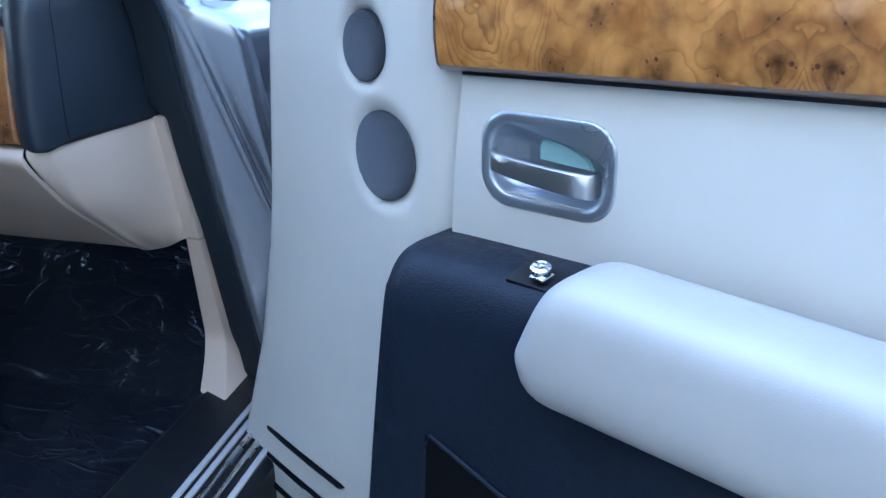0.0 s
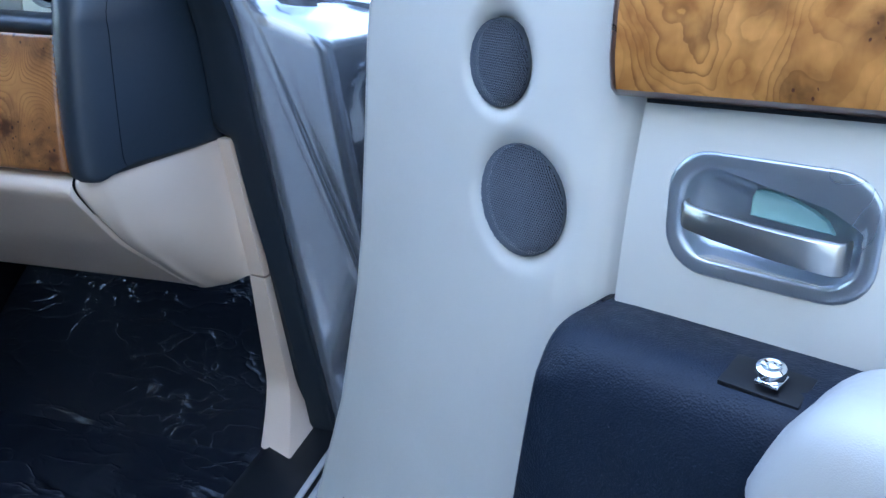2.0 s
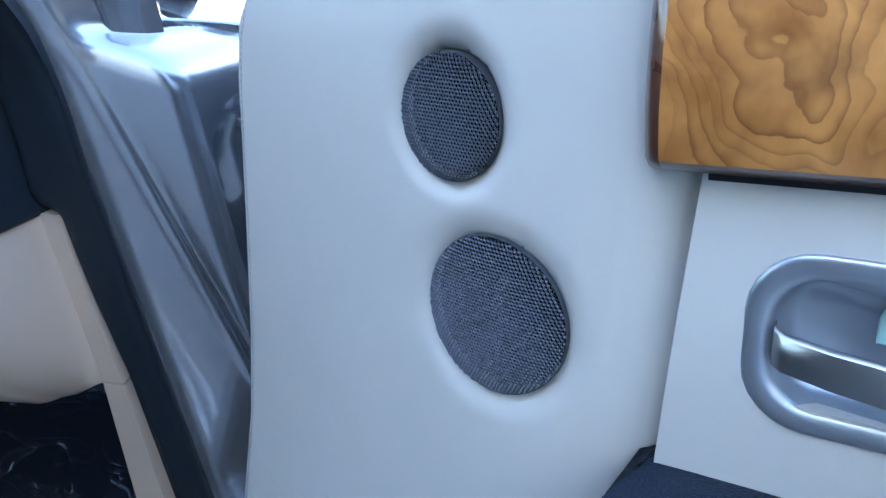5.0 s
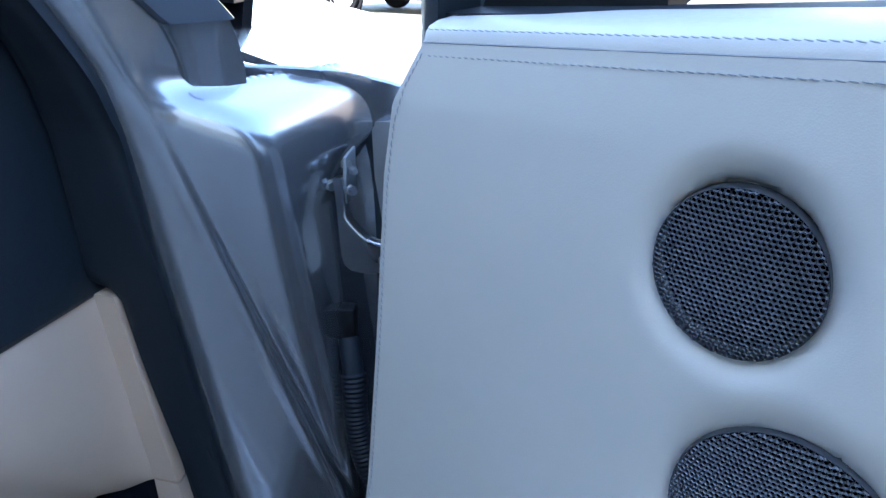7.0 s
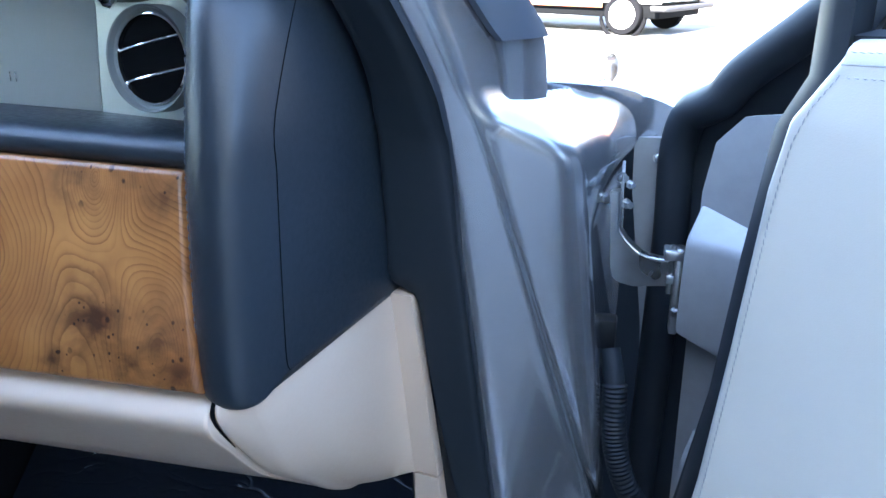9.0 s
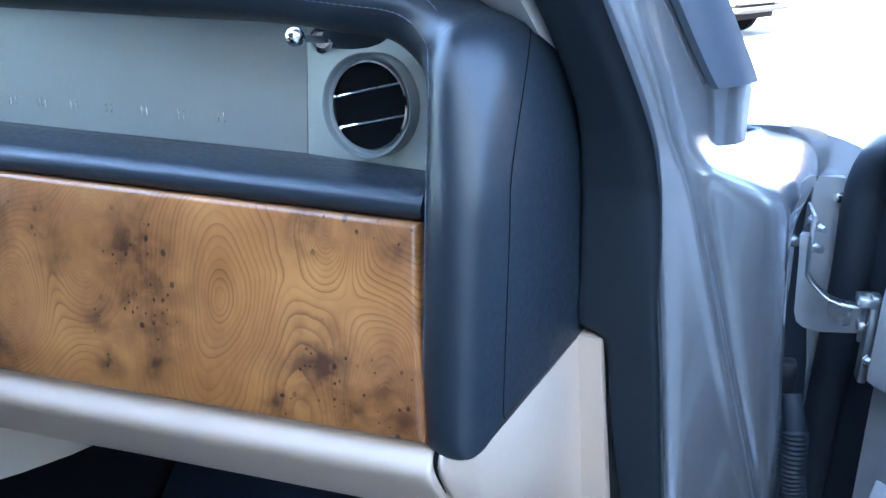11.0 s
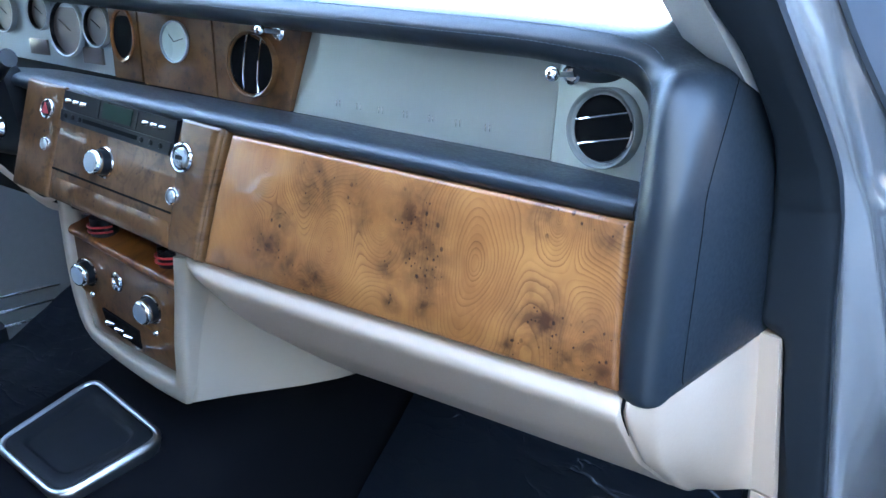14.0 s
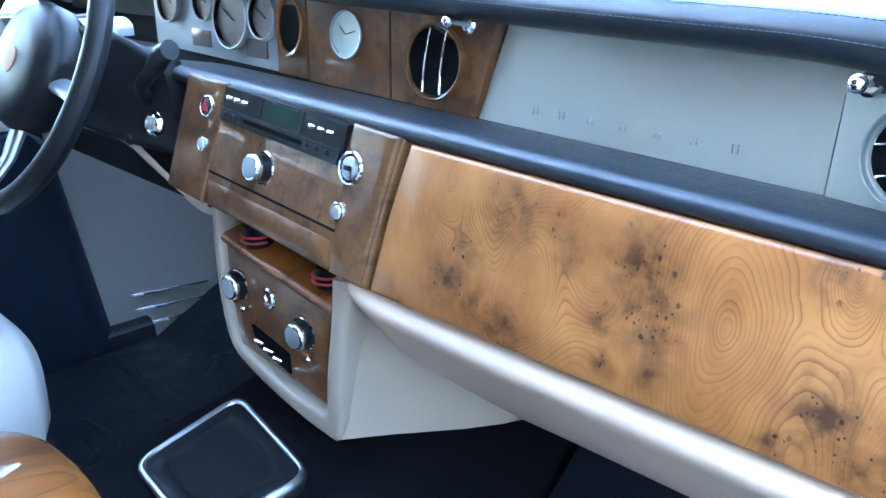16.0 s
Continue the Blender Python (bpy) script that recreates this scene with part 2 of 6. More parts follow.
# the far door's cream panel, with its shade put into the colour
CREAM_SHADED = plain("shaded_cream_panel", (0.20, 0.197, 0.19), 0.9, scale=500.0, bump=0.4, spec=0.2)
# worn cream, also darkened to offset the light the upturned pad catches
PAD = leather("worn_dimmed_cream", (0.365, 0.358, 0.343), 0.46, 1000.0, 0.3, 0.07, 0.0004)


# ---- shaping ----
def part(name, bm, mat, parent=None, label="", smooth=35):
    me = bpy.data.meshes.new(name)
    if isinstance(bm, bmesh.types.BMesh):
        bmesh.ops.recalc_face_normals(bm, faces=bm.faces)
        bm.to_mesh(me)
        bm.free()
    else:
        me.from_pydata(*bm)
    me.materials.append(mat)
    if smooth:
        me.shade_smooth()
        me.set_sharp_from_angle(angle=radians(smooth))
    ob = new(name, me)
    if parent:
        ob.parent = parent
    if label:
        ob["label"] = label
    return ob


def thing(name, label, category, group="", m=None):
    ob = new(name)
    ob.empty_display_size = 0.05
    if m:
        ob.matrix_world = m
    return tagged(ob, label, category, group)


def add_box(bm, x0, x1, y0, y1, z0, z1, bev=0.0, seg=2, m=None):
    vs = bmesh.ops.create_cube(bm, size=1.0)["verts"]
    for v in vs:
        v.co = Vector((x0 + (v.co.x + 0.5) * (x1 - x0), y0 + (v.co.y + 0.5) * (y1 - y0), z0 + (v.co.z + 0.5) * (z1 - z0)))
    if bev:
        es = list({e for v in vs for e in v.link_edges})
        r = bmesh.ops.bevel(bm, geom=es, offset=bev, segments=seg, profile=0.5, affect="EDGES")
        vs = list({v for f in r["faces"] for v in f.verts} | {v for v in vs if v.is_valid})
    if m:
        bmesh.ops.transform(bm, matrix=m, verts=vs)
    return bm


def box(*a, **k):
    return add_box(bmesh.new(), *a, **k)


def grid(rows, close_u=False, caps=False, bm=None):
    """A skin over rows of points; close_u joins each row's ends; caps close the first and last row."""
    bm = bm or bmesh.new()
    vv = [[bm.verts.new(p) for p in r] for r in rows]
    n = len(vv[0])
    for a, b in zip(vv, vv[1:]):
        for i in range(n if close_u else n - 1):
            j = (i + 1) % n
            try:
                bm.faces.new((a[i], a[j], b[j], b[i]))
            except ValueError:
                pass
    if caps:
        bm.faces.new(vv[0][::-1])
        bm.faces.new(vv[-1])
    return bm


def slab(rows, back, bm=None):
    """A sheet over rows of points, thickened by the vector back (or a function of the point)."""
    bm = bm or bmesh.new()
    f = back if callable(back) else (lambda p: Vector(p) + Vector(back))
    front = [[Vector(p) for p in r] for r in rows]
    ring = [[*r, *[f(p) for p in reversed(r)]] for r in front]
    return grid(ring, close_u=True, caps=True, bm=bm)


def smooth_rows(rows, nu=4, nv=4):
    """Catmull-Rom refinement of a coarse net of points."""
    def line(pts, n):
        pts = [Vector(p) for p in pts]
        out = []
        for i in range(len(pts) - 1):
            p0, p1, p2, p3 = pts[max(i - 1, 0)], pts[i], pts[i + 1], pts[min(i + 2, len(pts) - 1)]
            for k in range(n):
                t = k / n
                out.append(0.5 * ((2 * p1) + (p2 - p0) * t + (2 * p0 - 5 * p1 + 4 * p2 - p3) * t * t + (3 * p1 - p0 - 3 * p2 + p3) * t ** 3))
        return out + [pts[-1]]
    rows = [line(r, nu) for r in rows]
    cols = [line(c, nv) for c in zip(*rows)]
    return [list(r) for r in zip(*cols)]


def curve_pts(pts, n=6):
    return smooth_rows([pts, pts], n, 1)[0]


def tube(pts, r, seg=10, bm=None, flat=1.0, up=(0, 0, 1)):
    """A tube of radius r (or a list of radii) along points."""
    pts = [Vector(p) for p in pts]
    rs = r if isinstance(r, (list, tuple)) else [r] * len(pts)
    rows = []
    for i, p in enumerate(pts):
        d = (pts[min(i + 1, len(pts) - 1)] - pts[max(i - 1, 0)]).normalized()
        u = Vector(up)
        if abs(d.dot(u)) > 0.97:
            u = Vector((1, 0, 0))
        a = d.cross(u).normalized()
        b = a.cross(d).normalized()
        rows.append([p + a * (rs[i] * math.cos(2 * math.pi * k / seg)) + b * (rs[i] * flat * math.sin(2 * math.pi * k / seg)) for k in range(seg)])
    return grid(rows, close_u=True, caps=True, bm=bm)


def lathe(profile, seg=32, m=None, bm=None, close=False):
    """A turned shape about z from (radius, height) pairs."""
    bm = bm or bmesh.new()
    m = m or Matrix()
    rows = [[m @ Vector((max(r, 1e-5) * math.cos(2 * math.pi * k / seg), max(r, 1e-5) * math.sin(2 * math.pi * k / seg), h)) for k in range(seg)] for r, h in profile]
    if close:
        rows.append(rows[0])
        return grid(rows, close_u=True, bm=bm)
    return grid(rows, close_u=True, caps=True, bm=bm)


def rrect(w, h, r, n=6):
    pts = []
    for cx, cy, a0 in ((w / 2 - r, h / 2 - r, 0), (-w / 2 + r, h / 2 - r, 90), (-w / 2 + r, -h / 2 + r, 180), (w / 2 - r, -h / 2 + r, 270)):
        for k in range(n + 1):
            a = radians(a0 + 90 * k / n)
            pts.append((cx + r * math.cos(a), cy + r * math.sin(a)))
    return pts


def frame_of(origin, xdir, normal):
    """A pose with local x along xdir and local z along normal."""
    z = Vector(normal).normalized()
    x = (Vector(xdir) - z * z.dot(Vector(xdir))).normalized()
    y = z.cross(x)
    m = Matrix((x, y, z)).transposed().to_4x4()
    m.translation = origin
    return m


def rings(outlines, m=None, bm=None, both=True):
    """A skin over outlines: each a list of 2D points and a height; the last is closed, the first too if both."""
    m = m or Matrix()
    rows = [[m @ Vector((x, y, h)) for x, y in o] for o, h in outlines]
    bm = grid(rows, close_u=True, caps=both, bm=bm)
    if not both:
        bm.faces.new([bm.verts.new(p) for p in rows[-1]])
        bmesh.ops.remove_doubles(bm, verts=bm.verts, dist=1e-6)
    return bm


def interp(table, z):
    table = sorted(table)
    if z <= table[0][0]:
        a, b = table[0], table[1]
    elif z >= table[-1][0]:
        a, b = table[-2], table[-1]
    else:
        a, b = next((p, q) for p, q in zip(table, table[1:]) if p[0] <= z <= q[0])
    t = (z - a[0]) / (b[0] - a[0])
    return a[1] + (b[1] - a[1]) * t


def stitch_run(pts, parent, mat, step=0.006, r=0.0006, lift=(0, -0.0006, 0), name="stitching", zig=(0, 0, 0)):
    bm = bmesh.new()
    pts = [Vector(p) for p in pts]
    acc, last = 0.0, pts[0]
    for a, b in zip(pts, pts[1:]):
        n = max(1, round((b - a).length / step))
        for k in range(n):
            s, e = a.lerp(b, (k + 0.08) / n) + Vector(zig), a.lerp(b, (k + 0.9) / n) - Vector(zig)
            mid = s.lerp(e, 0.5) + Vector(lift)
            tube([s, mid, e], [r * 0.5, r, r * 0.5], 5, bm)
    return tagged(part(name, bm, mat, parent), kind="stuff")




# ---- ground and distance ----
def ground_material():
    m = Nodes("pale_asphalt")
    v = m.coords()
    st = m.n("ShaderNodeTexVoronoi", Vector=v, Scale=140.0)
    agg = m.n("ShaderNodeSeparateColor", Color=st.outputs["Color"]).outputs[0]
    big = m.noise(v, 0.7, 4.0)
    c = m.ramp(agg, [(0.0, (0.10, 0.10, 0.105)), (0.6, (0.18, 0.18, 0.18)), (1.0, (0.34, 0.335, 0.325))])
    c = m.mix(m.math("MULTIPLY", big, 0.5), c, (0.20, 0.195, 0.19))
    m.set(Base_Color=c, Roughness=0.85)
    m.bump(st.outputs["Distance"], 0.5, 0.004)
    return m.mat


GROUND = ground_material()
ground = part("ground", grid([[(x, y, 0) for x in (-600, -6, 6, 600)] for y in (-600, -6, 6, 600)]), GROUND)
# added out of view, only to keep direct sun off the car
shade_wall = part("shade_wall", box(-24, 14, -9.4, -9.0, 0, 12.5, 0.02), plain("pale_stucco", (0.62, 0.60, 0.56), 0.9, scale=3.0, bump=0.3))
tagged(shade_wall, "unseen tall pale stucco wall, added to shade the parked car", "wall", kind="structure")
# added out of view to block low sky light at the open door
side_blocker = part("side_blocker", box(7.0, 7.4, -9.0, 9.5, 0, 3.6, 0.02), plain("brown_render", (0.20, 0.15, 0.11), 0.9, scale=3.0, bump=0.3))
# added out of view so the wing shoulder reflects something dark
front_blocker = part("front_blocker", box(-1.5, 8.6, 21.0, 21.5, 0, 9.0, 0.02), plain("dark_render", (0.085, 0.070, 0.055), 0.9, scale=2.0, bump=0.3))
tagged(front_blocker, "unseen dark brown wall, added to darken reflections in the paint", "wall", kind="structure")
tagged(side_blocker, "unseen brown wall, added to cut low light from the side", "wall", kind="structure")
tagged(ground, "sunlit pale grey asphalt of an open car park", "ground", kind="structure")


# ---- the car body ----
SLOPE = 0.16


def yb(z, c):
    """The door pillar leans forward towards its foot."""
    return c - (z - 0.851) * SLOPE


LINE_A = [(0.315, 0.806), (0.65, 0.812), (0.703, 0.809), (0.849, 0.800)]
LINE_B = [(0.295, 0.865), (0.655, 0.843), (0.851, 0.827), (1.0, 0.815)]
LINE_C = [(0.469, 0.909), (0.68, 0.887), (0.84, 0.872), (0.94, 0.861), (1.008, 0.851)]
LINE_D = [(0.626, 0.986), (0.842, 0.925), (1.016, 0.878)]
LINE_E = [(0.622, 0.994), (0.656, 0.994), (0.831, 0.974), (0.964, 0.959)]

car = thing("car_body", "grey-silver limousine body with the passenger door open", "car body")


LEV = [0.30, 0.42, 0.54, 0.64, 0.72, 0.78, 0.84, 0.868, 0.90, 0.94, 0.985, 1.0, 1.012, 1.03, 1.066, 1.128, 1.178, 1.30, 1.42, 1.57]


def low_face(x, z):
    c, e = interp(LINE_C, z), interp(LINE_E, z)
    return yb(z, 0.188 + (x - c) / (e - c) * 0.036)


def pillar_line(key, z):
    """The pillar's edges: l and c bound the seal, d is the crease, r the outer edge."""
    if key == "l":
        if z < 0.98:
            return Vector((0.803, yb(z, 0.193), z))
        X = [(0.985, 0.803), (1.03, 0.801), (1.066, 0.795), (1.128, 0.772), (1.178, 0.742), (1.57, 0.57)]
        Y = [(0.985, 0.171), (1.03, 0.157), (1.066, 0.140), (1.128, 0.105), (1.178, 0.072), (1.57, -0.19)]
    elif key == "c":
        if z < 0.98:
            x = interp(LINE_C, z)
            return Vector((x, low_face(x, z), z))
        X = [(0.985, 0.8540), (1.03, 0.8435), (1.066, 0.8315), (1.128, 0.807), (1.178, 0.787), (1.57, 0.63)]
        Y = [(0.985, 0.167), (1.03, 0.1515), (1.066, 0.1345), (1.128, 0.101), (1.178, 0.074), (1.57, -0.13)]
    elif key == "d":
        if z < 0.98:
            x = min(interp(LINE_D, z), interp(LINE_E, z) - 0.006)
            return Vector((x, low_face(x, z), z))
        X = [(0.985, 0.886), (1.03, 0.872), (1.066, 0.860), (1.128, 0.833), (1.178, 0.808), (1.57, 0.65)]
        Y = [(0.985, 0.178), (1.03, 0.162), (1.066, 0.145), (1.128, 0.113), (1.178, 0.087), (1.57, -0.11)]
    else:
        X = [(0.985, 0.906), (1.03, 0.918), (1.066, 0.915), (1.128, 0.884), (1.178, 0.861), (1.57, 0.70)]
        Y = [(0.985, 0.262), (1.03, 0.262), (1.066, 0.235), (1.128, 0.172), (1.178, 0.146), (1.57, -0.06)]
    return Vector((interp(X, z), interp(Y, z), z))


def flip(rows, sx):
    return [[(sx * p.x, p.y, p.z) for p in r] for r in rows]


def smax(a, b, k):
    """The larger of two fields, with the edge between them rounded over about k."""
    h = np.maximum(k - np.abs(a - b), 0.0) / k
    return np.maximum(a, b) + h * h * k * 0.25


ZT = np.arange(0.25, 1.62, 0.005)


def line_table(key):
    """The x and y of a pillar line over ZT, with the joints of its segments eased."""
    p = np.array([pillar_line(key, z)[:2] for z in ZT])
    w = np.hanning(17)[1:-1]
    pad7 = np.concatenate([p[:1] + (p[:1] - p[7:0:-1]), p, p[-1:] + (p[-1:] - p[-2:-9:-1])])
    return np.stack([np.convolve(pad7[:, i], w / w.sum(), "valid") for i in (0, 1)], 1)


TABLE = {k: line_table(k) for k in "cdr"}
TABLE["e"] = np.array([[interp(LINE_E, z), 0.0] for z in ZT])


def shoulder_z(x, y):
    return 1.0225 - 0.52 * (x - 0.878) + 0.16 * np.maximum(0.0, y - 0.19)


def pillar_form(p):
    """Signed field of the windscreen pillar, the hinge pillar and the wing's shoulder: positive outside."""
    x, y, z = p[:, 0], p[:, 1], p[:, 2]
    (cx, cy), (dx, dy), (rx, ry), (ex, _) = ([np.interp(z, ZT, TABLE[k][:, i]) for i in (0, 1)] for k in "cdre")
    # windscreen pillar: face towards the cabin, face towards the wing, rolled edge beside the seal
    face = cy + (dy - cy) * (x - cx) / np.maximum(dx - cx, 0.01)
    nx, ny = ry - dy, -(rx - dx)
    wing = ((x - dx) * nx + (y - dy) * ny) / np.hypot(nx, ny)
    post = smax(smax((face - y) * 0.9, wing, 0.009), (cx - 0.007 - x) * 0.9, 0.026)
    # hinge pillar: front face with its crease, side wall, sloping shoulder
    slope = 0.036 / np.maximum(ex - cx, 0.02)
    low = 0.188 + (x - cx) * slope - (np.minimum(z, 1.02) - 0.851) * SLOPE
    t = x - dx
    deep = 0.0020 + 0.0075 * np.clip((0.99 - z) / 0.25, 0, 1)
    wide = 0.0045 + 0.0085 * np.clip((0.99 - z) / 0.36, 0, 1)
    rise = np.clip((t + 0.0008) / 0.0032, 0, 1)
    crease = deep * rise * rise * (3 - 2 * rise) * np.exp(-np.maximum(t, 0) / wide) - (0.0008 + 0.0012 * np.clip((0.99 - z) / 0.2, 0, 1)) * np.exp(-((t + 0.0055) / 0.0045) ** 2)
    front = low + np.where(z < 1.0, 1.0, np.clip((1.03 - z) / 0.03, 0, 1)) * crease - y
    back = np.clip((y - low - 0.02) / 0.15, 0, 1)
    side = x - ex - (0.008 + 0.032 * np.clip((z - 0.90) / 0.05, 0, 1)) * back
    top = (z - shoulder_z(x, y)) * 0.87
    body = smax(smax(smax(front * 0.97, side, 0.022), top, 0.024), (cx - 0.007 - x) * 0.9, 0.026)
    return -smax(-post, -body, 0.012)


def pillar_net(levels, cell):
    """The skin of the field, found along one slanting direction from which all of it can be seen."""
    v = np.array((0.45, -0.75, 0.48))
    v /= np.linalg.norm(v)
    e1 = np.array((0.857, 0.515, 0.0))
    e2 = np.cross(v, e1)
    e2 *= np.sign(e2[2])
    A, B = np.meshgrid(np.arange(0.42, 1.12, cell), np.arange(levels[0] * 0.877 - 0.20, levels[1] * 0.877 - 0.05, cell * 1.25))
    base = A.reshape(-1, 1) * e1 + B.reshape(-1, 1) * e2
    hi = np.full(len(base), np.nan)
    last = np.full(len(base), 1.20)
    for s in np.arange(1.20, 0.20, -0.006):
        hit = np.isnan(hi) & (pillar_form(base + s * v) < 0)
        hi[hit] = last[hit]
        last = np.where(np.isnan(hi), s, last)
    ok = ~np.isnan(hi)
    lo, hi = np.where(ok, hi - 0.0061, 0), np.where(ok, hi, 0)
    for _ in range(14):
        mid = (lo + hi) / 2
        inside = pillar_form(base + mid[:, None] * v) < 0
        lo, hi = np.where(inside, mid, lo), np.where(inside, hi, mid)
    pts = base + hi[:, None] * v
    cx, cy = (np.interp(pts[:, 2], ZT, TABLE["c"][:, i]) for i in (0, 1))
    ok &= (pts[:, 2] > levels[0]) & (pts[:, 2] < levels[1]) & (pts[:, 1] < 0.40) & (pts[:, 1] < np.where(pts[:, 0] < cx + 0.004, cy + 0.035, 0.40))
    (dx, dy), (rx, ry) = ([np.interp(pts[:, 2], ZT, TABLE[k][:, i]) for i in (0, 1)] for k in "dr")
    along = ((pts[:, 0] - dx) * (rx - dx) + (pts[:, 1] - dy) * (ry - dy)) / ((rx - dx) ** 2 + (ry - dy) ** 2)
    ok &= (pts[:, 2] < shoulder_z(pts[:, 0], pts[:, 1]) + 0.0032) | (along < 1.04)
    n, mwide = A.shape
    idx = np.arange(n * mwide).reshape(n, mwide)
    q = np.stack([idx[:-1, :-1], idx[:-1, 1:], idx[1:, 1:], idx[1:, :-1]], -1).reshape(-1, 4)
    q = q[ok[q].all(1) & (np.ptp(hi[q], axis=1) < 0.05)]
    used, q = np.unique(q, return_inverse=True)
    return pts[used], q.reshape(-1, 4)


def pillar_skin(sx, parent, levels):
    """One painted skin from the sill up into the windscreen pillar, with the seal beside it."""
    pts, quads = pillar_net(levels, 0.0021 if sx > 0 else 0.006)
    pts = pts * np.array((sx, 1, 1))
    ob = part("windscreen_pillar", (pts.tolist(), [], quads.tolist() if sx > 0 else quads[:, ::-1].tolist()), PAINT, parent, "grey-silver painted pillar and wing shoulder", 75)
    shell = ob.modifiers.new("sheet", "SOLIDIFY")
    shell.thickness, shell.offset = 0.004, -1.0
    seal = []
    for z in [k for k in LEV if k > levels[0] - 0.01]:
        l, c = pillar_line("l", z), pillar_line("c", z)
        b = (interp(LINE_B, z) - 0.803) / 0.07 if z < 0.853 else 0.0
        deep = 0.03 if z < 0.853 else 0.0
        lap = 0.010 * min(1.0, max(0.0, (z - 0.90) / 0.12))
        seal.append([l + Vector((-0.006, 0.08, 0)), l + Vector((-0.002, 0.006 + deep, 0)), l.lerp(c, max(0.12, b)) + Vector((0, -0.002 + deep * 0.3, 0)), l.lerp(c, max(0.4, b + 0.02)) + Vector((0, -0.0045, 0)), l.lerp(c, 0.66) + Vector((0, -0.0055, 0)), l.lerp(c, 0.78) + Vector((0, -0.0058, 0)), l.lerp(c, 0.90) + Vector((0, -0.0055, 0)), l.lerp(c, 0.97) + Vector((lap * 0.7, -0.0040, 0)), c + Vector((0.0015 + lap, 0.001, 0)), c + Vector((lap, 0.06, 0))])
    part("door_seal", grid(flip(smooth_rows(seal, 2, 4), sx), close_u=True, caps=True), RUBBER, parent, "black rubber door seal", 75)
    rows = []
    for z, ref, f in ((0.992, 1.034, 0.46), (1.02, 1.034, 0.46), (1.045, 1.046, 0.46), (1.066, 1.066, 0.46)):
        d, r = (Vector((*pillar_line(k, ref)[:2], z)) for k in "dr")
        rows.append([d.lerp(r, f) + Vector((-0.004, 0.006, 0)), d.lerp(r, f) + Vector((0.002, 0.0, 0)), d.lerp(r, f + 0.04) + Vector((0.004, -0.001, 0)), d.lerp(r, 0.8) + Vector((0.005, 0, 0)), r + Vector((0.004, 0.001, 0)), r + Vector((0.0, 0.012, 0)), r + Vector((-0.02, 0.03, 0))])
    part("window_foot", grid(flip(smooth_rows(rows, 1, 2), sx), close_u=True, caps=True), PAINT, parent, "grey painted block below the side window", 40)
    # quarter plate at the foot of the side window
    rows = []
    for z, a, b in ((1.0630, 0.48, 1.02), (1.0645, 0.47, 1.03), (1.08, 0.43, 1.03), (1.128, 0.40, 1.03), (1.178, 0.42, 1.03), (1.25, 0.45, 1.02), (1.40, 0.48, 1.0)):
        d, r = pillar_line("d", z), pillar_line("r", z)
        rows.append([d.lerp(r, a) + Vector((0.002, -0.0015, 0)), d.lerp(r, a + 0.02) + Vector((0.006, -0.003, 0)), d.lerp(r, 0.5 * (a + b)) + Vector((0.010, -0.002, 0)), d.lerp(r, b - 0.03) + Vector((0.008, 0, 0)), d.lerp(r, b) + Vector((0.004, 0.004, 0)), d.lerp(r, b) + Vector((-0.008, 0.016, 0)), d.lerp(r, a) + Vector((-0.004, 0.012, 0))])
    part("quarter_plate", grid(flip(smooth_rows(rows, 1, 2), sx), close_u=True, caps=True), GLOSS, parent, "glossy dark plate below the side window", 40)
    t0 = [(0.690, 0.235, 1.112), (0.718, 0.150, 1.118), (0.745, 0.128, 1.112), (0.774, 0.119, 1.104), (0.792, 0.150, 1.085), (0.74, 0.24, 1.10)]
    dr = Vector((-0.48, -0.62, 1.0))
    rows = [[(sx * (x + dr.x * s), y + dr.y * s + (0.02 * s if i in (1, 2) else 0), z + dr.z * s) for i, (x, y, z) in enumerate(t0)] for s in (0, 0.04, 0.1, 0.2, 0.35)]
    part("pillar_trim", grid(rows, close_u=True, caps=True), PALE, parent, "pale grey fabric pillar trim", 40)


pillar_skin(1, car, (0.30, 1.57))
pillar_skin(-1, car, (1.04, 1.57))
# roof, rear wall and floor close the cabin
part("roof", slab([[(x, y, 1.60 - 0.03 * (x / 0.7) ** 2) for x in (-w, -w / 2, 0, w / 2, w)] for y, w in ((-0.28, 0.64), (-0.6, 0.76), (-1.0, 0.80), (-2.2, 0.80))], (0, 0, 0.05)), PALE, car, "pale headlining")
part("rear_bulkhead", box(-0.85, 0.85, -2.3, -2.2, 0.3, 1.12), BEIGE, car)
# unseen screen, added to keep rear window reflections off the glovebox wood
part("rear_blocker", box(-0.80, 0.80, -2.25, -2.22, 1.10, 1.60), CARPET, car, "unseen dark screen added to block rear window light")
part("floor_pan", box(-0.82, 0.82, -2.2, 0.62, 0.30, 0.345, 0.005), CARPET, car, "black carpeted floor")
part("firewall", slab([[(-0.86, 0.60, 0.30), (0.86, 0.60, 0.30)], [(-0.86, 0.56, 0.60), (0.86, 0.56, 0.60)], [(-0.80, 0.62, 1.02), (0.80, 0.62, 1.02)], [(-0.80, 0.66, 1.10), (0.80, 0.66, 1.10)]], (0, 0.04, 0)), CARPET, car)
part("rear_pillar", box(0.80, 0.93, -1.25, -1.10, 0.3, 1.58, 0.02), PAINT, car)
part("rear_pillar", box(-0.93, -0.80, -1.25, -1.10, 0.3, 1.58, 0.02), PAINT, car)
# a second added screen, against light from the far rear side
part("rear_blocker", box(-0.86, -0.83, -2.0, -1.2, 1.04, 1.60), CARPET, car, "unseen dark screen added to block rear side light")
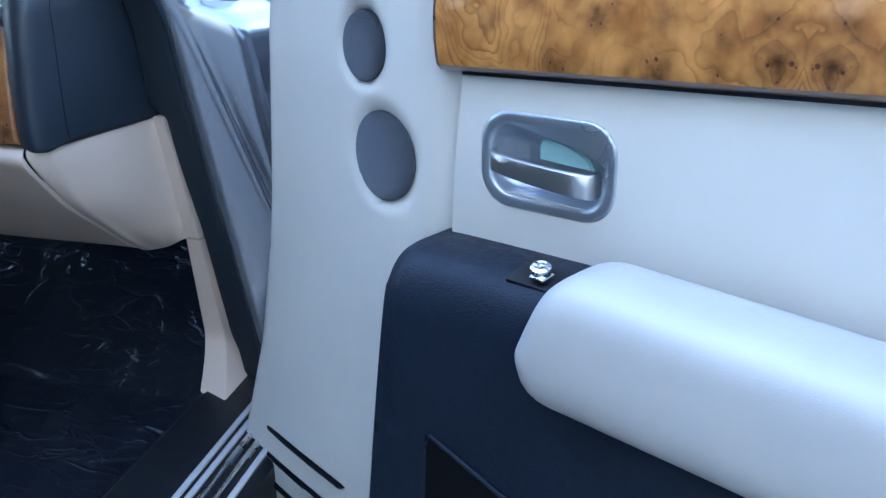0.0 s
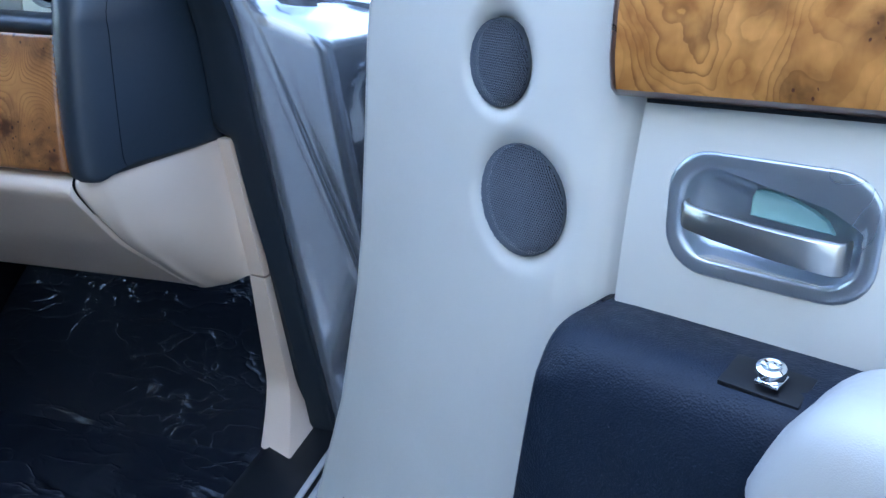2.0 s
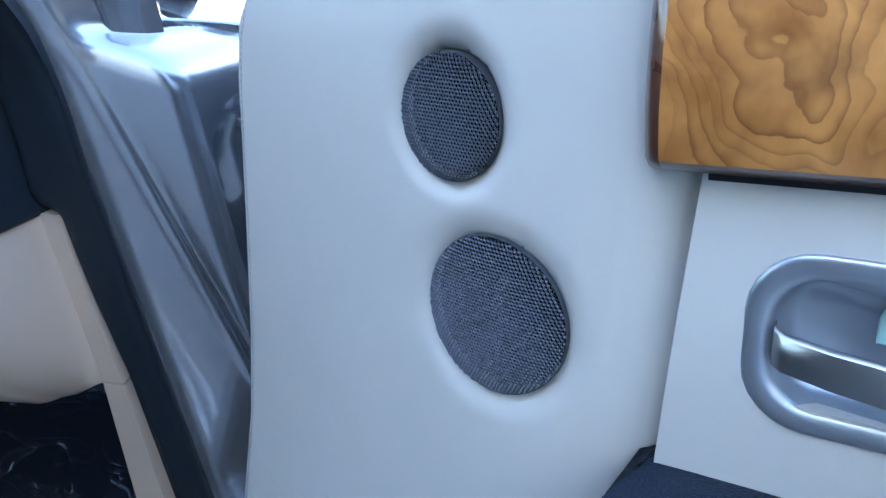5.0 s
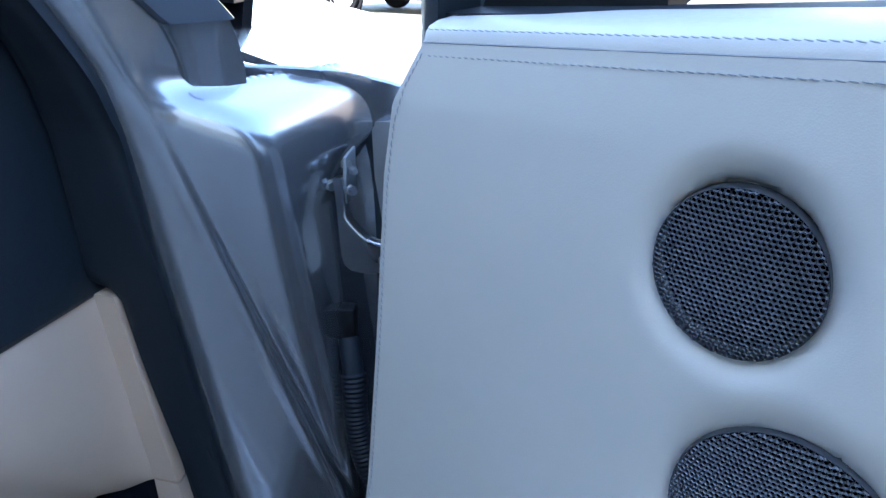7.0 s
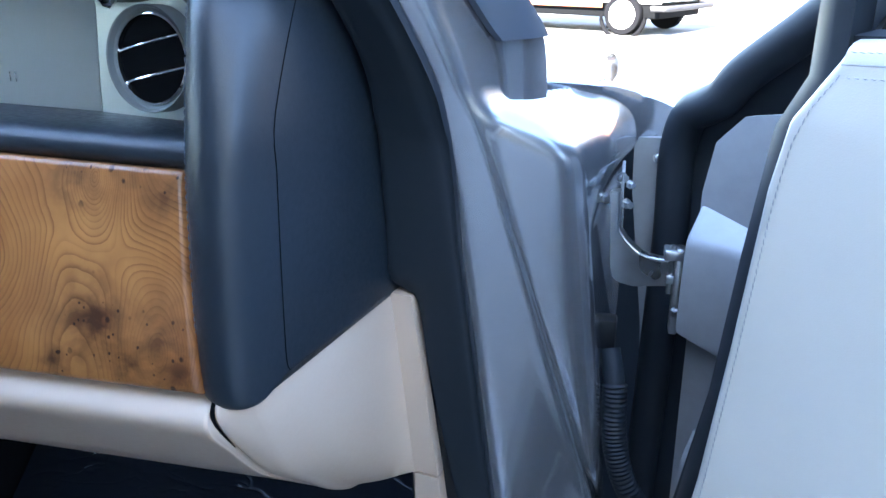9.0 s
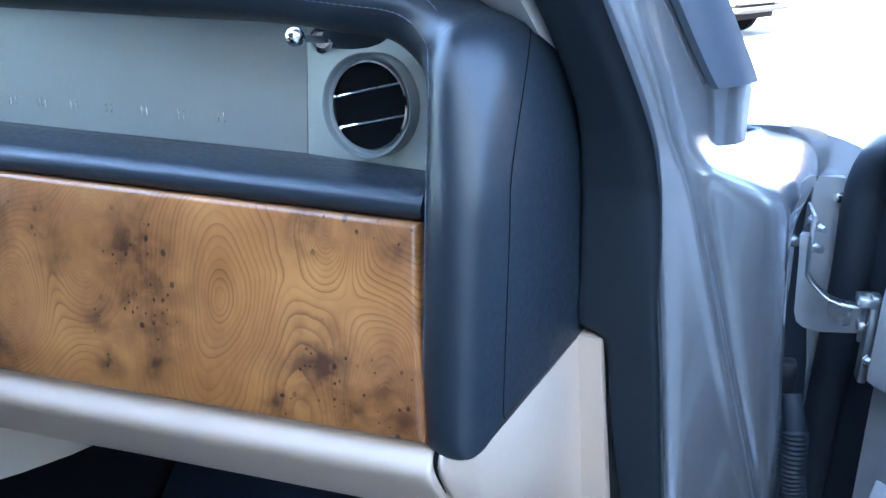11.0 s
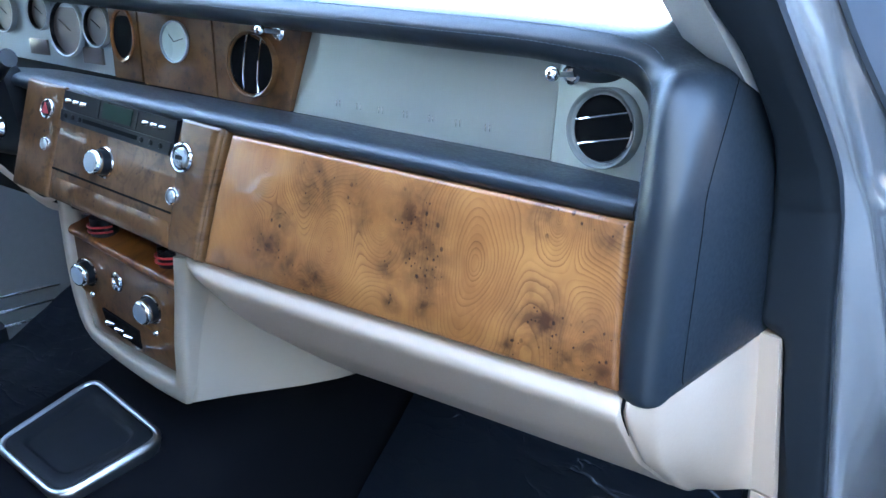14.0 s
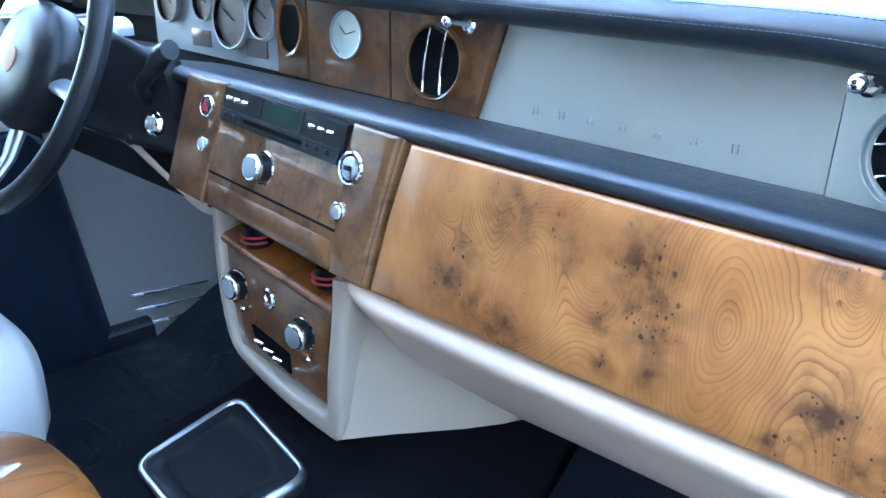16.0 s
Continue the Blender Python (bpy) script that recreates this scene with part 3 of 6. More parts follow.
for sx in (1, -1):
    part("rear_side", box(*sorted((sx * 0.80, sx * 0.93)), -2.3, -1.25, 0.3, 1.06, 0.02), PAINT, car)
    part("rear_quarter", box(*sorted((sx * 0.72, sx * 0.90)), -2.3, -1.95, 1.06, 1.58, 0.02), PAINT, car)
for sx in (1, -1):
    part("sill", slab([[(sx * x, y, z) for y in (-1.2, -0.4, 0.0, 0.26)] for x, z in ((0.815, 0.30), (0.825, 0.382), (0.84, 0.392), (0.96, 0.392), (1.012, 0.390), (1.022, 0.378), (1.03, 0.25))], (0, 0, -0.05)), PLASTIC, car, "black sill")
    for x0, w, h, chrome in ((0.931, 0.0050, 0.0030, False), (0.948, 0.0050, 0.0030, False), (0.966, 0.0045, 0.0065, True), (0.985, 0.0045, 0.0065, True), (1.004, 0.0050, 0.0030, False)):
        part("sill_strip", box(*sorted((sx * (x0 - w), sx * (x0 + w))), -1.1, 0.23, 0.3895, 0.3915 + h, 0.0015 if not chrome else 0.003, 2), TRIM if chrome else PALE, car, "bright metal sill strip" if chrome else "pale ribbed sill strip")
# bonnet, cowl and front wings
part("bonnet", slab([[(x, y, z - 0.10 * (x / 0.75) ** 2) for x in (-0.80, -0.5, 0, 0.5, 0.80)] for y, z in ((0.74, 1.10), (1.2, 1.09), (1.9, 1.04), (2.2, 0.98))], (0, 0, -0.03)), PAINT, car)
part("windscreen_cowl", slab([[(x, 0.60 + 0.16 * (1 - (x / 0.8) ** 2), z) for x in (-0.8, -0.5, 0, 0.5, 0.8)] for z in (1.05, 1.09)], (0, 0.05, 0.0)), SATIN, car)
for sx in (1, -1):
    part("front_wing", slab(smooth_rows([[(sx * x, y, z - k) for x, z in ((0.80, 1.055), (0.90, 1.025), (0.965, 0.985), (0.99, 0.93), (0.995, 0.80), (0.99, 0.5))] for y, k in ((0.42, 0.02), (0.8, 0.05), (1.4, 0.09), (2.2, 0.16))], 3, 2), (-sx * 0.02, 0, -0.02)), PAINT, car, "", 50)
    rim = curve_pts([(sx * 0.900, 0.272, 1.052), (sx * 0.898, 0.275, 1.036), (sx * 0.902, 0.282, 1.0265), (sx * 0.912, 0.290, 1.022), (sx * 0.928, 0.302, 1.020), (sx * 0.950, 0.325, 1.016), (sx * 0.974, 0.35, 1.010), (sx * 1.000, 0.38, 1.000), (sx * 1.025, 0.40, 0.990), (sx * 1.065, 0.432, 0.968)], 4)
    part("wing_edge", slab([[p + Vector((0, 0.004, 0.0)), p + Vector((-sx * 0.001, 0, -0.002)), p + Vector((-sx * 0.003, 0.001, -0.012)), p + Vector((-sx * 0.010, 0.003, -0.046))] for p in rim], (0, 0.02, -0.003)), PAINT, car, "rolled edge of the front wing", 50)
    part("hinge_plate", slab([[(sx * x, 0.392, z), (sx * (x + 0.027), 0.392, z)] for x, z in ((1.035, 0.55), (1.020, 0.755), (1.000, 0.90), (0.998, 0.955))], (0, 0.01, 0)), PRIMER, car, "pale grey primed metal plate")
    part("plate_bolt", lathe([(0.0052, 0), (0.0052, 0.0012), (0.0036, 0.0015), (0.0032, 0.003), (0.0, 0.0034)], 20, frame_of((sx * 1.022, 0.390, 0.936), (1, 0, 0), (0, -1, 0))), STEEL, car, "zinc bolt")
    part("wheel_liner", slab([[(sx * 0.90, 0.445, z), (sx * 1.0, 0.445, z), (sx * 1.12, 0.445, z - (0.05 if z > 0.9 else 0))] for z in (0.25, 0.6, 0.985)], (0, 0.02, 0)), RUBBER, car)

# windscreen
GLASS = Nodes("clear_glass").set(Base_Color=(1, 1, 1), Roughness=0.0, IOR=1.45, Transmission_Weight=1.0).mat
ws = part("windscreen", slab([[(x, y0 - 0.10 * (x / 0.7) ** 2 * (1 if z < 1.3 else 0.6), z) for x in (-0.70, -0.45, -0.15, 0.15, 0.45, 0.70)] for y0, z in ((0.60, 1.09), (0.30, 1.28), (-0.27, 1.60))], (0, 0.004, 0.003)), GLASS, car, "clear windscreen glass")
ws.visible_shadow = False


# ---- dashboard ----
dash = thing("dashboard", "dark navy leather dashboard with glossy burl wood and aluminium", "dashboard")


def drop(x):
    """The dash line falls a little towards the passenger's side."""
    return -(x - 0.23) * 0.029


def gy(z):
    """Depth of the lower fascia at a height."""
    return (z - 0.85) * 0.2267


# padded top whose lip turns down round the corner and becomes the end beside the door
TOP = [(0.152, 1.114), (0.122, 1.118), (0.106, 1.124), (0.099, 1.134), (0.103, 1.145), (0.122, 1.155), (0.17, 1.160), (0.26, 1.159)]
stations = []
for x in (-0.78, -0.6, -0.4, -0.2, 0, 0.2, 0.35, 0.48, 0.57):
    wsy = max(0.70 - 0.45 * (abs(x) / 0.67) ** 2.2, 0.27)
    dz = drop(x) if x > -0.3 else drop(-0.3)
    stations.append([(x, y, z + dz) for y, z in TOP] + [(x, 0.26 + (wsy - 0.248) * s, 1.159 + dz - 0.018 * s) for s in (0.35, 0.7, 1.0)])
stations.append([(0.625, 0.150, 1.098), (0.628, 0.121, 1.102), (0.632, 0.105, 1.108), (0.637, 0.098, 1.118), (0.643, 0.101, 1.130), (0.650, 0.118, 1.140), (0.660, 0.160, 1.145), (0.668, 0.22, 1.145), (0.675, 0.27, 1.142), (0.68, 0.31, 1.137), (0.685, 0.34, 1.13)])
stations.append([(0.663, 0.149, 1.094), (0.667, 0.120, 1.098), (0.672, 0.105, 1.104), (0.679, 0.097, 1.1135), (0.686, 0.098, 1.124), (0.695, 0.112, 1.132), (0.708, 0.146, 1.136), (0.718, 0.195, 1.136), (0.728, 0.235, 1.132), (0.736, 0.27, 1.127), (0.742, 0.30, 1.12)])
stations.append([(0.686, 0.148, 1.079), (0.690, 0.116, 1.083), (0.695, 0.098, 1.089), (0.701, 0.088, 1.099), (0.709, 0.085, 1.109), (0.719, 0.092, 1.117), (0.731, 0.112, 1.121), (0.742, 0.142, 1.121), (0.753, 0.180, 1.118), (0.763, 0.22, 1.113), (0.771, 0.25, 1.107)])
stations.append([(0.704, 0.146, 1.058), (0.707, 0.105, 1.063), (0.710, 0.075, 1.070), (0.715, 0.058, 1.081), (0.723, 0.051, 1.091), (0.733, 0.052, 1.099), (0.746, 0.062, 1.104), (0.759, 0.078, 1.104), (0.770, 0.108, 1.102), (0.785, 0.16, 1.098), (0.797, 0.22, 1.092)])
COLUMN = [(0.716, 0.14), (0.718, 0.09), (0.720, 0.045), (0.7240, 0.016), (0.732, 0.0055), (0.744, 0.0005), (0.7565, 0.002), (0.7640, 0.0135), (0.7725, 0.0445), (0.791, 0.125), (0.812, 0.225)]
FOOT = (0.846, 0.844, 0.842, 0.8400, 0.8385, 0.8380, 0.8385, 0.8415, 0.8495, 0.8505, 0.851)
for f, ox, oy in ((1.028, -0.003, 0.020), (0.985, -0.001, 0.010), (0.93, 0.0, 0.004), (0.88, 0.0, 0.001), (0.848, 0.0, 0.0), (0.832, 0.0, 0.001), (0.824, 0.001, 0.005), (0.821, 0.003, 0.014)):
    r = []
    for i, ((x, y), zb) in enumerate(zip(COLUMN, FOOT)):
        k = min(1.0, max(0.0, (i - 6) / 3))
        r.append((x + ox * (1 - k), y + oy * (1 - 0.7 * k), zb + (f - 0.821) / 0.207 * (1.028 - zb)))
    stations.append(r)
pad = smooth_rows(stations, 3, 4)


def pad_back(p):
    if p.x < 0.6:
        return Vector((p.x, max(p.y, 0.16), p.z - 0.05))
    return Vector((p.x * 0.92 + 0.055, max(0.12, p.y + 0.03), p.z - 0.02 if p.z > 1.05 else p.z))


part("dash_pad", slab(pad, pad_back), DASH, dash, "dark navy leather top pad and end", 75)


def pad_run(col, first, last, mat, step, r):
    pts = [pad[i][col] for i in range(first, last)]
    nr = [(pad[i][col + 1] - pad[i][col - 1]).cross(pad[i + 1][col] - pad[i - 1][col]).normalized() for i in range(first, last)]
    out = [p + (n if n.dot(Vector((0.3, -1, 0.6))) > 0 else -n) * 0.0004 for p, n in zip(pts, nr)]
    stitch_run(out, dash, mat, step, r, (0, -0.0004, 0.0003))


pad_run(10, 12, 72, THREAD_D, 0.0055, 0.0005)
pad_run(14, 12, 44, THREAD_D, 0.0055, 0.0005)
seam = []
for i in range(42, len(pad) - 2):
    nr = (pad[i][25] - pad[i][23]).cross(pad[i + 1][24] - pad[i - 1][24]).normalized()
    seam.append(pad[i][24] + (nr if nr.dot(Vector((1, -0.6, 0.3))) > 0 else -nr) * 0.0003)
part("end_seam", tube(seam, [0.0001] + [0.00035] * (len(seam) - 2) + [0.0001], 6), VOID, dash)

# aluminium fascia and the passenger's air vent
def up(x, z, y=0.14):
    return (x, y, z + drop(x) + 0.0)


part("upper_panel", slab([[up(x, z, y) for x in (0.236 + 0.27 * (z - 1.017), 0.40, 0.589)] for z, y in ((1.017, 0.138), (1.06, 0.143), (1.118, 0.150))], (0, 0.01, 0)), ALU, dash, "brushed aluminium fascia panel")
part("vent_plate", slab([[up(x, z, y - 0.28 * (x - 0.590)) for x in (0.590, 0.64, 0.715)] for z, y in ((1.012, 0.1375), (1.06, 0.1425), (1.140, 0.1515))], (0, 0.01, 0)), ALU, dash, "satin aluminium vent surround")


def air_vent(x, z, r, parent, mat, ndir, bars, y=0.135, w=1.0):
    m = frame_of((x, y, z), (1, 0, 0), ndir)
    v = part("air_vent", lathe([(r * 1.27 * w, -0.02), (r * 1.27 * w, 0.0), (r * 1.255 * w, 0.0014), (r * 1.22 * w, 0.0008), (r * 1.12, -0.0035), (r * 1.05, -0.0050), (r * 1.03, -0.008), (r * 1.02, -0.03)], 56, m, close=True), mat, parent, "round air vent")
    part("vent_cavity", lathe([(r * 1.04, -0.0090), (r * 1.0, -0.0080), (r * 0.5, -0.0080), (0.0, -0.0080)], 40, m), VOID, v)
    part("vent_ring", lathe([(r * 0.965, -0.0055), (r * 0.985, -0.0030), (r * 1.03, -0.0035), (r * 1.03, -0.009)], 56, m, close=True), CHROME, v, "thin chrome ring")
    for a, off in bars:
        c, s = math.cos(radians(a)), math.sin(radians(a))
        h = math.sqrt(max(0.0, 1 - off * off)) * r * 0.985
        pts = [m @ Vector((c * t * h - s * off * r, s * t * h + c * off * r, -0.005 + 0.003 * (1 - t * t))) for t in (-1, -0.5, 0, 0.5, 1)]
        part("vent_bar", tube(curve_pts(pts, 3), 0.0011, 8), CHROME, v, "chrome bar")
    return v


def vent_pull(ball, foot, parent):
    ball, foot = Vector(ball), Vector(foot)
    m = frame_of(foot, (1, 0, 0), (0, -1, 0))
    k = part("vent_pull", lathe([(0.0, 0.0), (0.009, 0.0), (0.0095, 0.004), (0.007, 0.006), (0.006, 0.003), (0.0, 0.003)], 24, m), CHROME, parent, "chrome organ-stop pull")
    part("stem", tube([foot, foot.lerp(ball, 0.5), ball], 0.0028, 10), HANDLE, k)
    bm = bmesh.new()
    bmesh.ops.create_uvsphere(bm, u_segments=20, v_segments=12, radius=0.0068, matrix=Matrix.Translation(ball))
    part("knob", bm, CHROME, k, "polished chrome ball")


air_vent(0.6518, 1.0515, 0.0315, dash, VENT, (-0.20, -1, 0.1), ((13, 0.36), (13, -0.36)), 0.110, 0.95)
vent_pull((0.617, 0.074, 1.102), (0.6085, 0.1365, 1.0945), dash)
for i, x in enumerate((0.310, 0.341, 0.373, 0.408, 0.443, 0.478, 0.515)):
    zc = 1.0375 + drop(x) * 0.8
    bm = box(x - 0.0030, x - 0.0020, 0.1368, 0.1384, zc - 0.0040, zc + 0.0040, 0.0003)
    add_box(bm, x + 0.0020, x + 0.0030, 0.1368, 0.1384, zc - 0.0040, zc + 0.0040, 0.0003)
    part("badge_mark", bm, CHROME, dash, "small chrome mark")

# padded bead below the fascia
rows = []
for x in (-0.36, -0.2, 0, 0.2, 0.4, 0.6, 0.716):
    dz = drop(x) if x > -0.2 else drop(-0.2)
    rows.append([(x, y, z + dz) for y, z in ((0.150, 1.008), (0.142, 1.016), (0.11, 1.021), (0.075, 1.0235), (0.055, 1.0235), (0.044, 1.0205), (0.0385, 1.014), (0.041, 1.007), (0.06, 0.998), (0.15, 0.99))])
part("padded_bead", grid(rows, close_u=True, caps=True), DASH, dash, "dark navy leather bead", 60)

# glove box lid
KNOTS = [(0.375, 0.972, 0.024, 0.75), (0.428, 0.972, 0.016, 0.55), (0.440, 0.945, 0.014, 0.55), (0.329, 0.927, 0.014, 0.75), (0.313, 0.894, 0.018, 0.9), (0.345, 0.880, 0.014, 0.75), (0.382, 0.868, 0.018, 0.9), (0.245, 0.862, 0.010, 0.6), (0.476, 0.906, 0.010, 0.75), (0.487, 0.873, 0.009, 0.95),
         (0.503, 0.958, 0.024, 0.85), (0.512, 0.930, 0.026, 0.75), (0.524, 0.903, 0.018, 0.75), (0.526, 0.878, 0.012, 0.8), (0.640, 0.985, 0.016, 0.7), (0.677, 0.990, 0.014, 0.55), (0.703, 0.980, 0.014, 0.7), (0.655, 0.892, 0.020, 0.85), (0.626, 0.864, 0.009, 1.0), (0.680, 0.866, 0.012, 0.9), (0.700, 0.882, 0.024, 0.65), (0.715, 0.858, 0.014, 0.8), (0.722, 0.930, 0.006, 0.7)]
EYES = [(0.575, 0.931, 1.0), (0.30, 0.985, 0.5), (0.40, 0.915, 0.55), (0.465, 0.955, 0.45), (0.33, 0.90, 0.5), (0.70, 0.875, 0.6), (0.655, 0.985, 0.4)]
WOOD_G = burl("burl_glovebox", (0.275, 0.100, 0.031), (0.455, 0.196, 0.064), (0.024, 0.009, 0.009), [(x, z, k * 1.35, a) for x, z, k, a in KNOTS], EYES, pitch=0.0050, line_amt=0.95, cloud_amt=1.25)
DOOR_KNOTS = [(0.061, 1.040, 0.007, 0.7), (0.120, 1.009, 0.009, 0.9), (0.157, 1.046, 0.008, 0.9), (0.167, 1.056, 0.006, 0.9), (0.204, 1.010, 0.010, 1.0), (0.214, 1.048, 0.006, 0.7), (0.253, 1.035, 0.007, 0.6), (0.283, 1.044, 0.006, 0.6), (0.291, 1.024, 0.011, 1.0), (0.285, 1.056, 0.006, 0.7), (0.185, 1.009, 0.005, 0.6), (0.25, 1.012, 0.005, 0.6), (0.095, 1.052, 0.006, 0.7)]
DOOR_EYES = [(0.061, 1.040, 0.9), (0.12, 1.000, 0.8), (0.157, 1.05, 0.7), (0.200, 1.004, 0.8), (0.215, 1.058, 0.6), (0.238, 1.02, 0.5), (0.253, 1.045, 0.6), (0.288, 1.018, 0.8), (0.306, 1.06, 0.7), (0.13, 1.07, 0.7), (0.02, 1.09, 1.0)]
WOOD_D = burl("burl_door", (0.24, 0.085, 0.020), (0.60, 0.268, 0.080), (0.065, 0.018, 0.014), [(x, z, k * 1.45, a) for x, z, k, a in DOOR_KNOTS], DOOR_EYES, fold=0.307, pitch=0.0080, line_amt=1.0, cloud_amt=1.1, warp=0.034, spread=14.0, blotch=34.0)
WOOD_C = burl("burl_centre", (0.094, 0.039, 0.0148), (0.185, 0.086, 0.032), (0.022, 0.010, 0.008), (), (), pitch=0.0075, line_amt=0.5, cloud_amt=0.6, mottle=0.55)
WOOD_L = burl("burl_lid", (0.15, 0.047, 0.011), (0.29, 0.102, 0.024), (0.030, 0.012, 0.008), (), (), pitch=0.012, line_amt=1.0, cloud_amt=0.9)
WOOD_E = plain("dark_wood_edge", (0.085, 0.030, 0.016), 0.3, 0.0, 0.35, 90.0, 0.0, coat=0.8)


def wood_slab(corners, thick, edge, mat, parent, name, label, bulge=0.004, n=10):
    """A veneered panel between four corners (tl, tr, br, bl), with rolled edges."""
    tl, tr, br, bl = (Vector(c) for c in corners)
    nrm = (tr - tl).cross(bl - tl).normalized()
    if nrm.y > 0:
        nrm = -nrm

    def at(u, v, h):
        top, bot = tl.lerp(tr, u), bl.lerp(br, u)
        return top.lerp(bot, v) + nrm * h
    w, hgt = (tr - tl).length, (bl - tl).length
    us = [0, edge * 0.3 / w, edge / w, *[i / n for i in range(1, n)], 1 - edge / w, 1 - edge * 0.3 / w, 1]
    vs = [0, edge * 0.3 / hgt, edge / hgt, *[i / 4 for i in range(1, 4)], 1 - edge / hgt, 1 - edge * 0.3 / hgt, 1]

    def lift(u, v):
        d = min(min(u, 1 - u) * w, min(v, 1 - v) * hgt)
        k = min(1.0, d / edge)
        return -edge * (1 - math.sqrt(max(0, 1 - (1 - k) ** 2))) + bulge * 4 * v * (1 - v)
    rows = [[at(u, v, lift(u, v)) for u in us] for v in vs]
    return part(name, slab(rows, -nrm * thick), mat, parent, label, 50)


glove = wood_slab([(0.236, 0.036, 1.006), (0.7165, 0.033, 0.993), (0.7305, 0.0, 0.851), (0.210, 0.0, 0.853)], 0.02, 0.005, WOOD_G, dash, "glovebox_lid", "glossy honey burl wood glovebox lid", 0.003, 16)
part("dash_core", slab([[(-0.70, 0.06, 1.05), (0.71, 0.06, 1.0)], [(-0.70, 0.05, 0.86), (0.71, 0.05, 0.83)]], (0, 0.3, 0)), VOID, dash)
part("fascia_backing", slab([[(-0.70, 0.17, 1.14), (0.71, 0.17, 1.11)], [(-0.70, 0.165, 1.0), (0.71, 0.165, 0.99)]], (0, 0.1, 0)), VOID, dash)

# knee bolster below the glove box
rows = []
BOL = ((0.045, 0.003), (0.012, 0.003), (0.002, -0.003), (-0.001, -0.012), (0.005, -0.024), (0.024, -0.046), (0.046, -0.072), (0.072, -0.099), (0.122, -0.140), (0.166, -0.176), (0.206, -0.206), (0.225, -0.210))
for x, zt, yt, sag in ((0.165, 0.850, 0.012, 0.9), (0.195, 0.846, 0.002, 1.0), (0.25, 0.843, 0.0, 1.02), (0.33, 0.842, 0, 1.01), (0.45, 0.841, 0, 1), (0.6, 0.841, 0, 1), (0.70, 0.841, 0, 1), (0.731, 0.840, 0.0, 1), (0.7345, 0.839, 0.002, 1), (0.7365, 0.838, 0.006, 1)):
    rows.append([(x, yt + dy, zt + dz * sag) for dy, dz in BOL])
part("knee_bolster", slab(smooth_rows(rows, 3, 3), (0, 0.03, 0.01)), BEIGE, dash, "beige leather knee bolster", 70)
# side panel: a rolled edge along the bolster's slope, then flat to the door opening
GROOVE = ((0.03, 0.850), (0.006, 0.845), (0.001, 0.838), (0.005, 0.825), (0.026, 0.796), (0.070, 0.744), (0.122, 0.700), (0.164, 0.664), (0.204, 0.634), (0.216, 0.626))
RIDGE = ((0.030, 0.853), (0.026, 0.848), (0.022, 0.840), (0.026, 0.825), (0.040, 0.800), (0.075, 0.748), (0.122, 0.704), (0.165, 0.666), (0.210, 0.634), (0.232, 0.624))
EDGE_Z = (0.851, 0.842, 0.826, 0.805, 0.780, 0.745, 0.715, 0.690, 0.665, 0.650)
rows = []
for (gy0, gz0), (ry, rz), ez in zip(GROOVE, RIDGE, EDGE_Z):
    far = Vector((interp(LINE_A, ez) + 0.0015, yb(ez, 0.1945), ez))
    ridge = Vector((0.758, ry, rz))
    r = [(0.7368, gy0 + 0.012, gz0), (0.7378, gy0 + 0.004, gz0), (0.741, gy0 + 0.001, gz0 + 0.0005), Vector((0.747, 0.6 * gy0 + 0.4 * ry - 0.001, 0.6 * gz0 + 0.4 * rz)), Vector((0.7545, ry - 0.004, rz + 0.001)), ridge + Vector((0.0025, 0.006, 0))]
    r += [ridge.lerp(far, 0.25) + Vector((0.0045, 0, 0)), ridge.lerp(far, 0.5) + Vector((0.004, 0, 0)), ridge.lerp(far, 0.75) + Vector((0.0015, 0, 0)), ridge.lerp(far, 0.92) + Vector((0.0006, 0, 0)), far + Vector((0.003, 0.0, 0))]
    rows.append(r)
part("kick_panel", slab(smooth_rows(rows, 3, 3), (-0.02, 0.02, 0.004)), BEIGE, dash, "beige side panel beside the door opening", 70)
gap = curve_pts([(0.737, y + 0.0015, z) for y, z in GROOVE[1:5]], 4)
part("bolster_gap", tube(gap, [0.0018 * (1 - i / len(gap)) + 0.0003 for i in range(len(gap))], 6), VOID, dash)
# upright trim strips along the opening
def strip(z0, z1, name):
    """An upright strip that flares out over the sill at its foot."""
    rows = []
    for k in range(17):
        z = z0 + (z1 - z0) * k / 16
        f = max(0.0, (0.47 - z) / 0.082) ** 1.6
        a, b, dy = interp(LINE_A, z) + 0.016 * f, interp(LINE_B, z) - 0.002 + 0.027 * f, 0.072 * f
        rows.append([(a, yb(z, 0.30), z), (a, yb(z, 0.198) - dy, z), (a + 0.003, yb(z, 0.193) - dy, z), (b - 0.002, yb(z, 0.188) - dy * 1.3, z), (b, yb(z, 0.191) - dy * 1.3, z), (b, yb(z, 0.30), z)])
    part(name, grid(rows, close_u=True, caps=True), BEIGE, dash, "beige trim strip")


strip(0.653, 0.852, "opening_trim")
strip(0.388, 0.650, "lower_trim")


# ---- centre stack ----
def on_stack(x, z, h=0.0):
    """A point on the sloping fascia, h proud of it."""
    return Vector((x, gy(z) - h, z + 0.22 * h))


SN = Vector((0, -1, 0.2267)).normalized()
stack = thing("centre_stack", "brown burl wood centre stack with radio and knobs", "centre stack")
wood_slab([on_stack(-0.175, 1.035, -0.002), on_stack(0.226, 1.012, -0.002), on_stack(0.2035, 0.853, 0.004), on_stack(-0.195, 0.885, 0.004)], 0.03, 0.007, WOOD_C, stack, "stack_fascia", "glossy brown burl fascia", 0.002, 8)


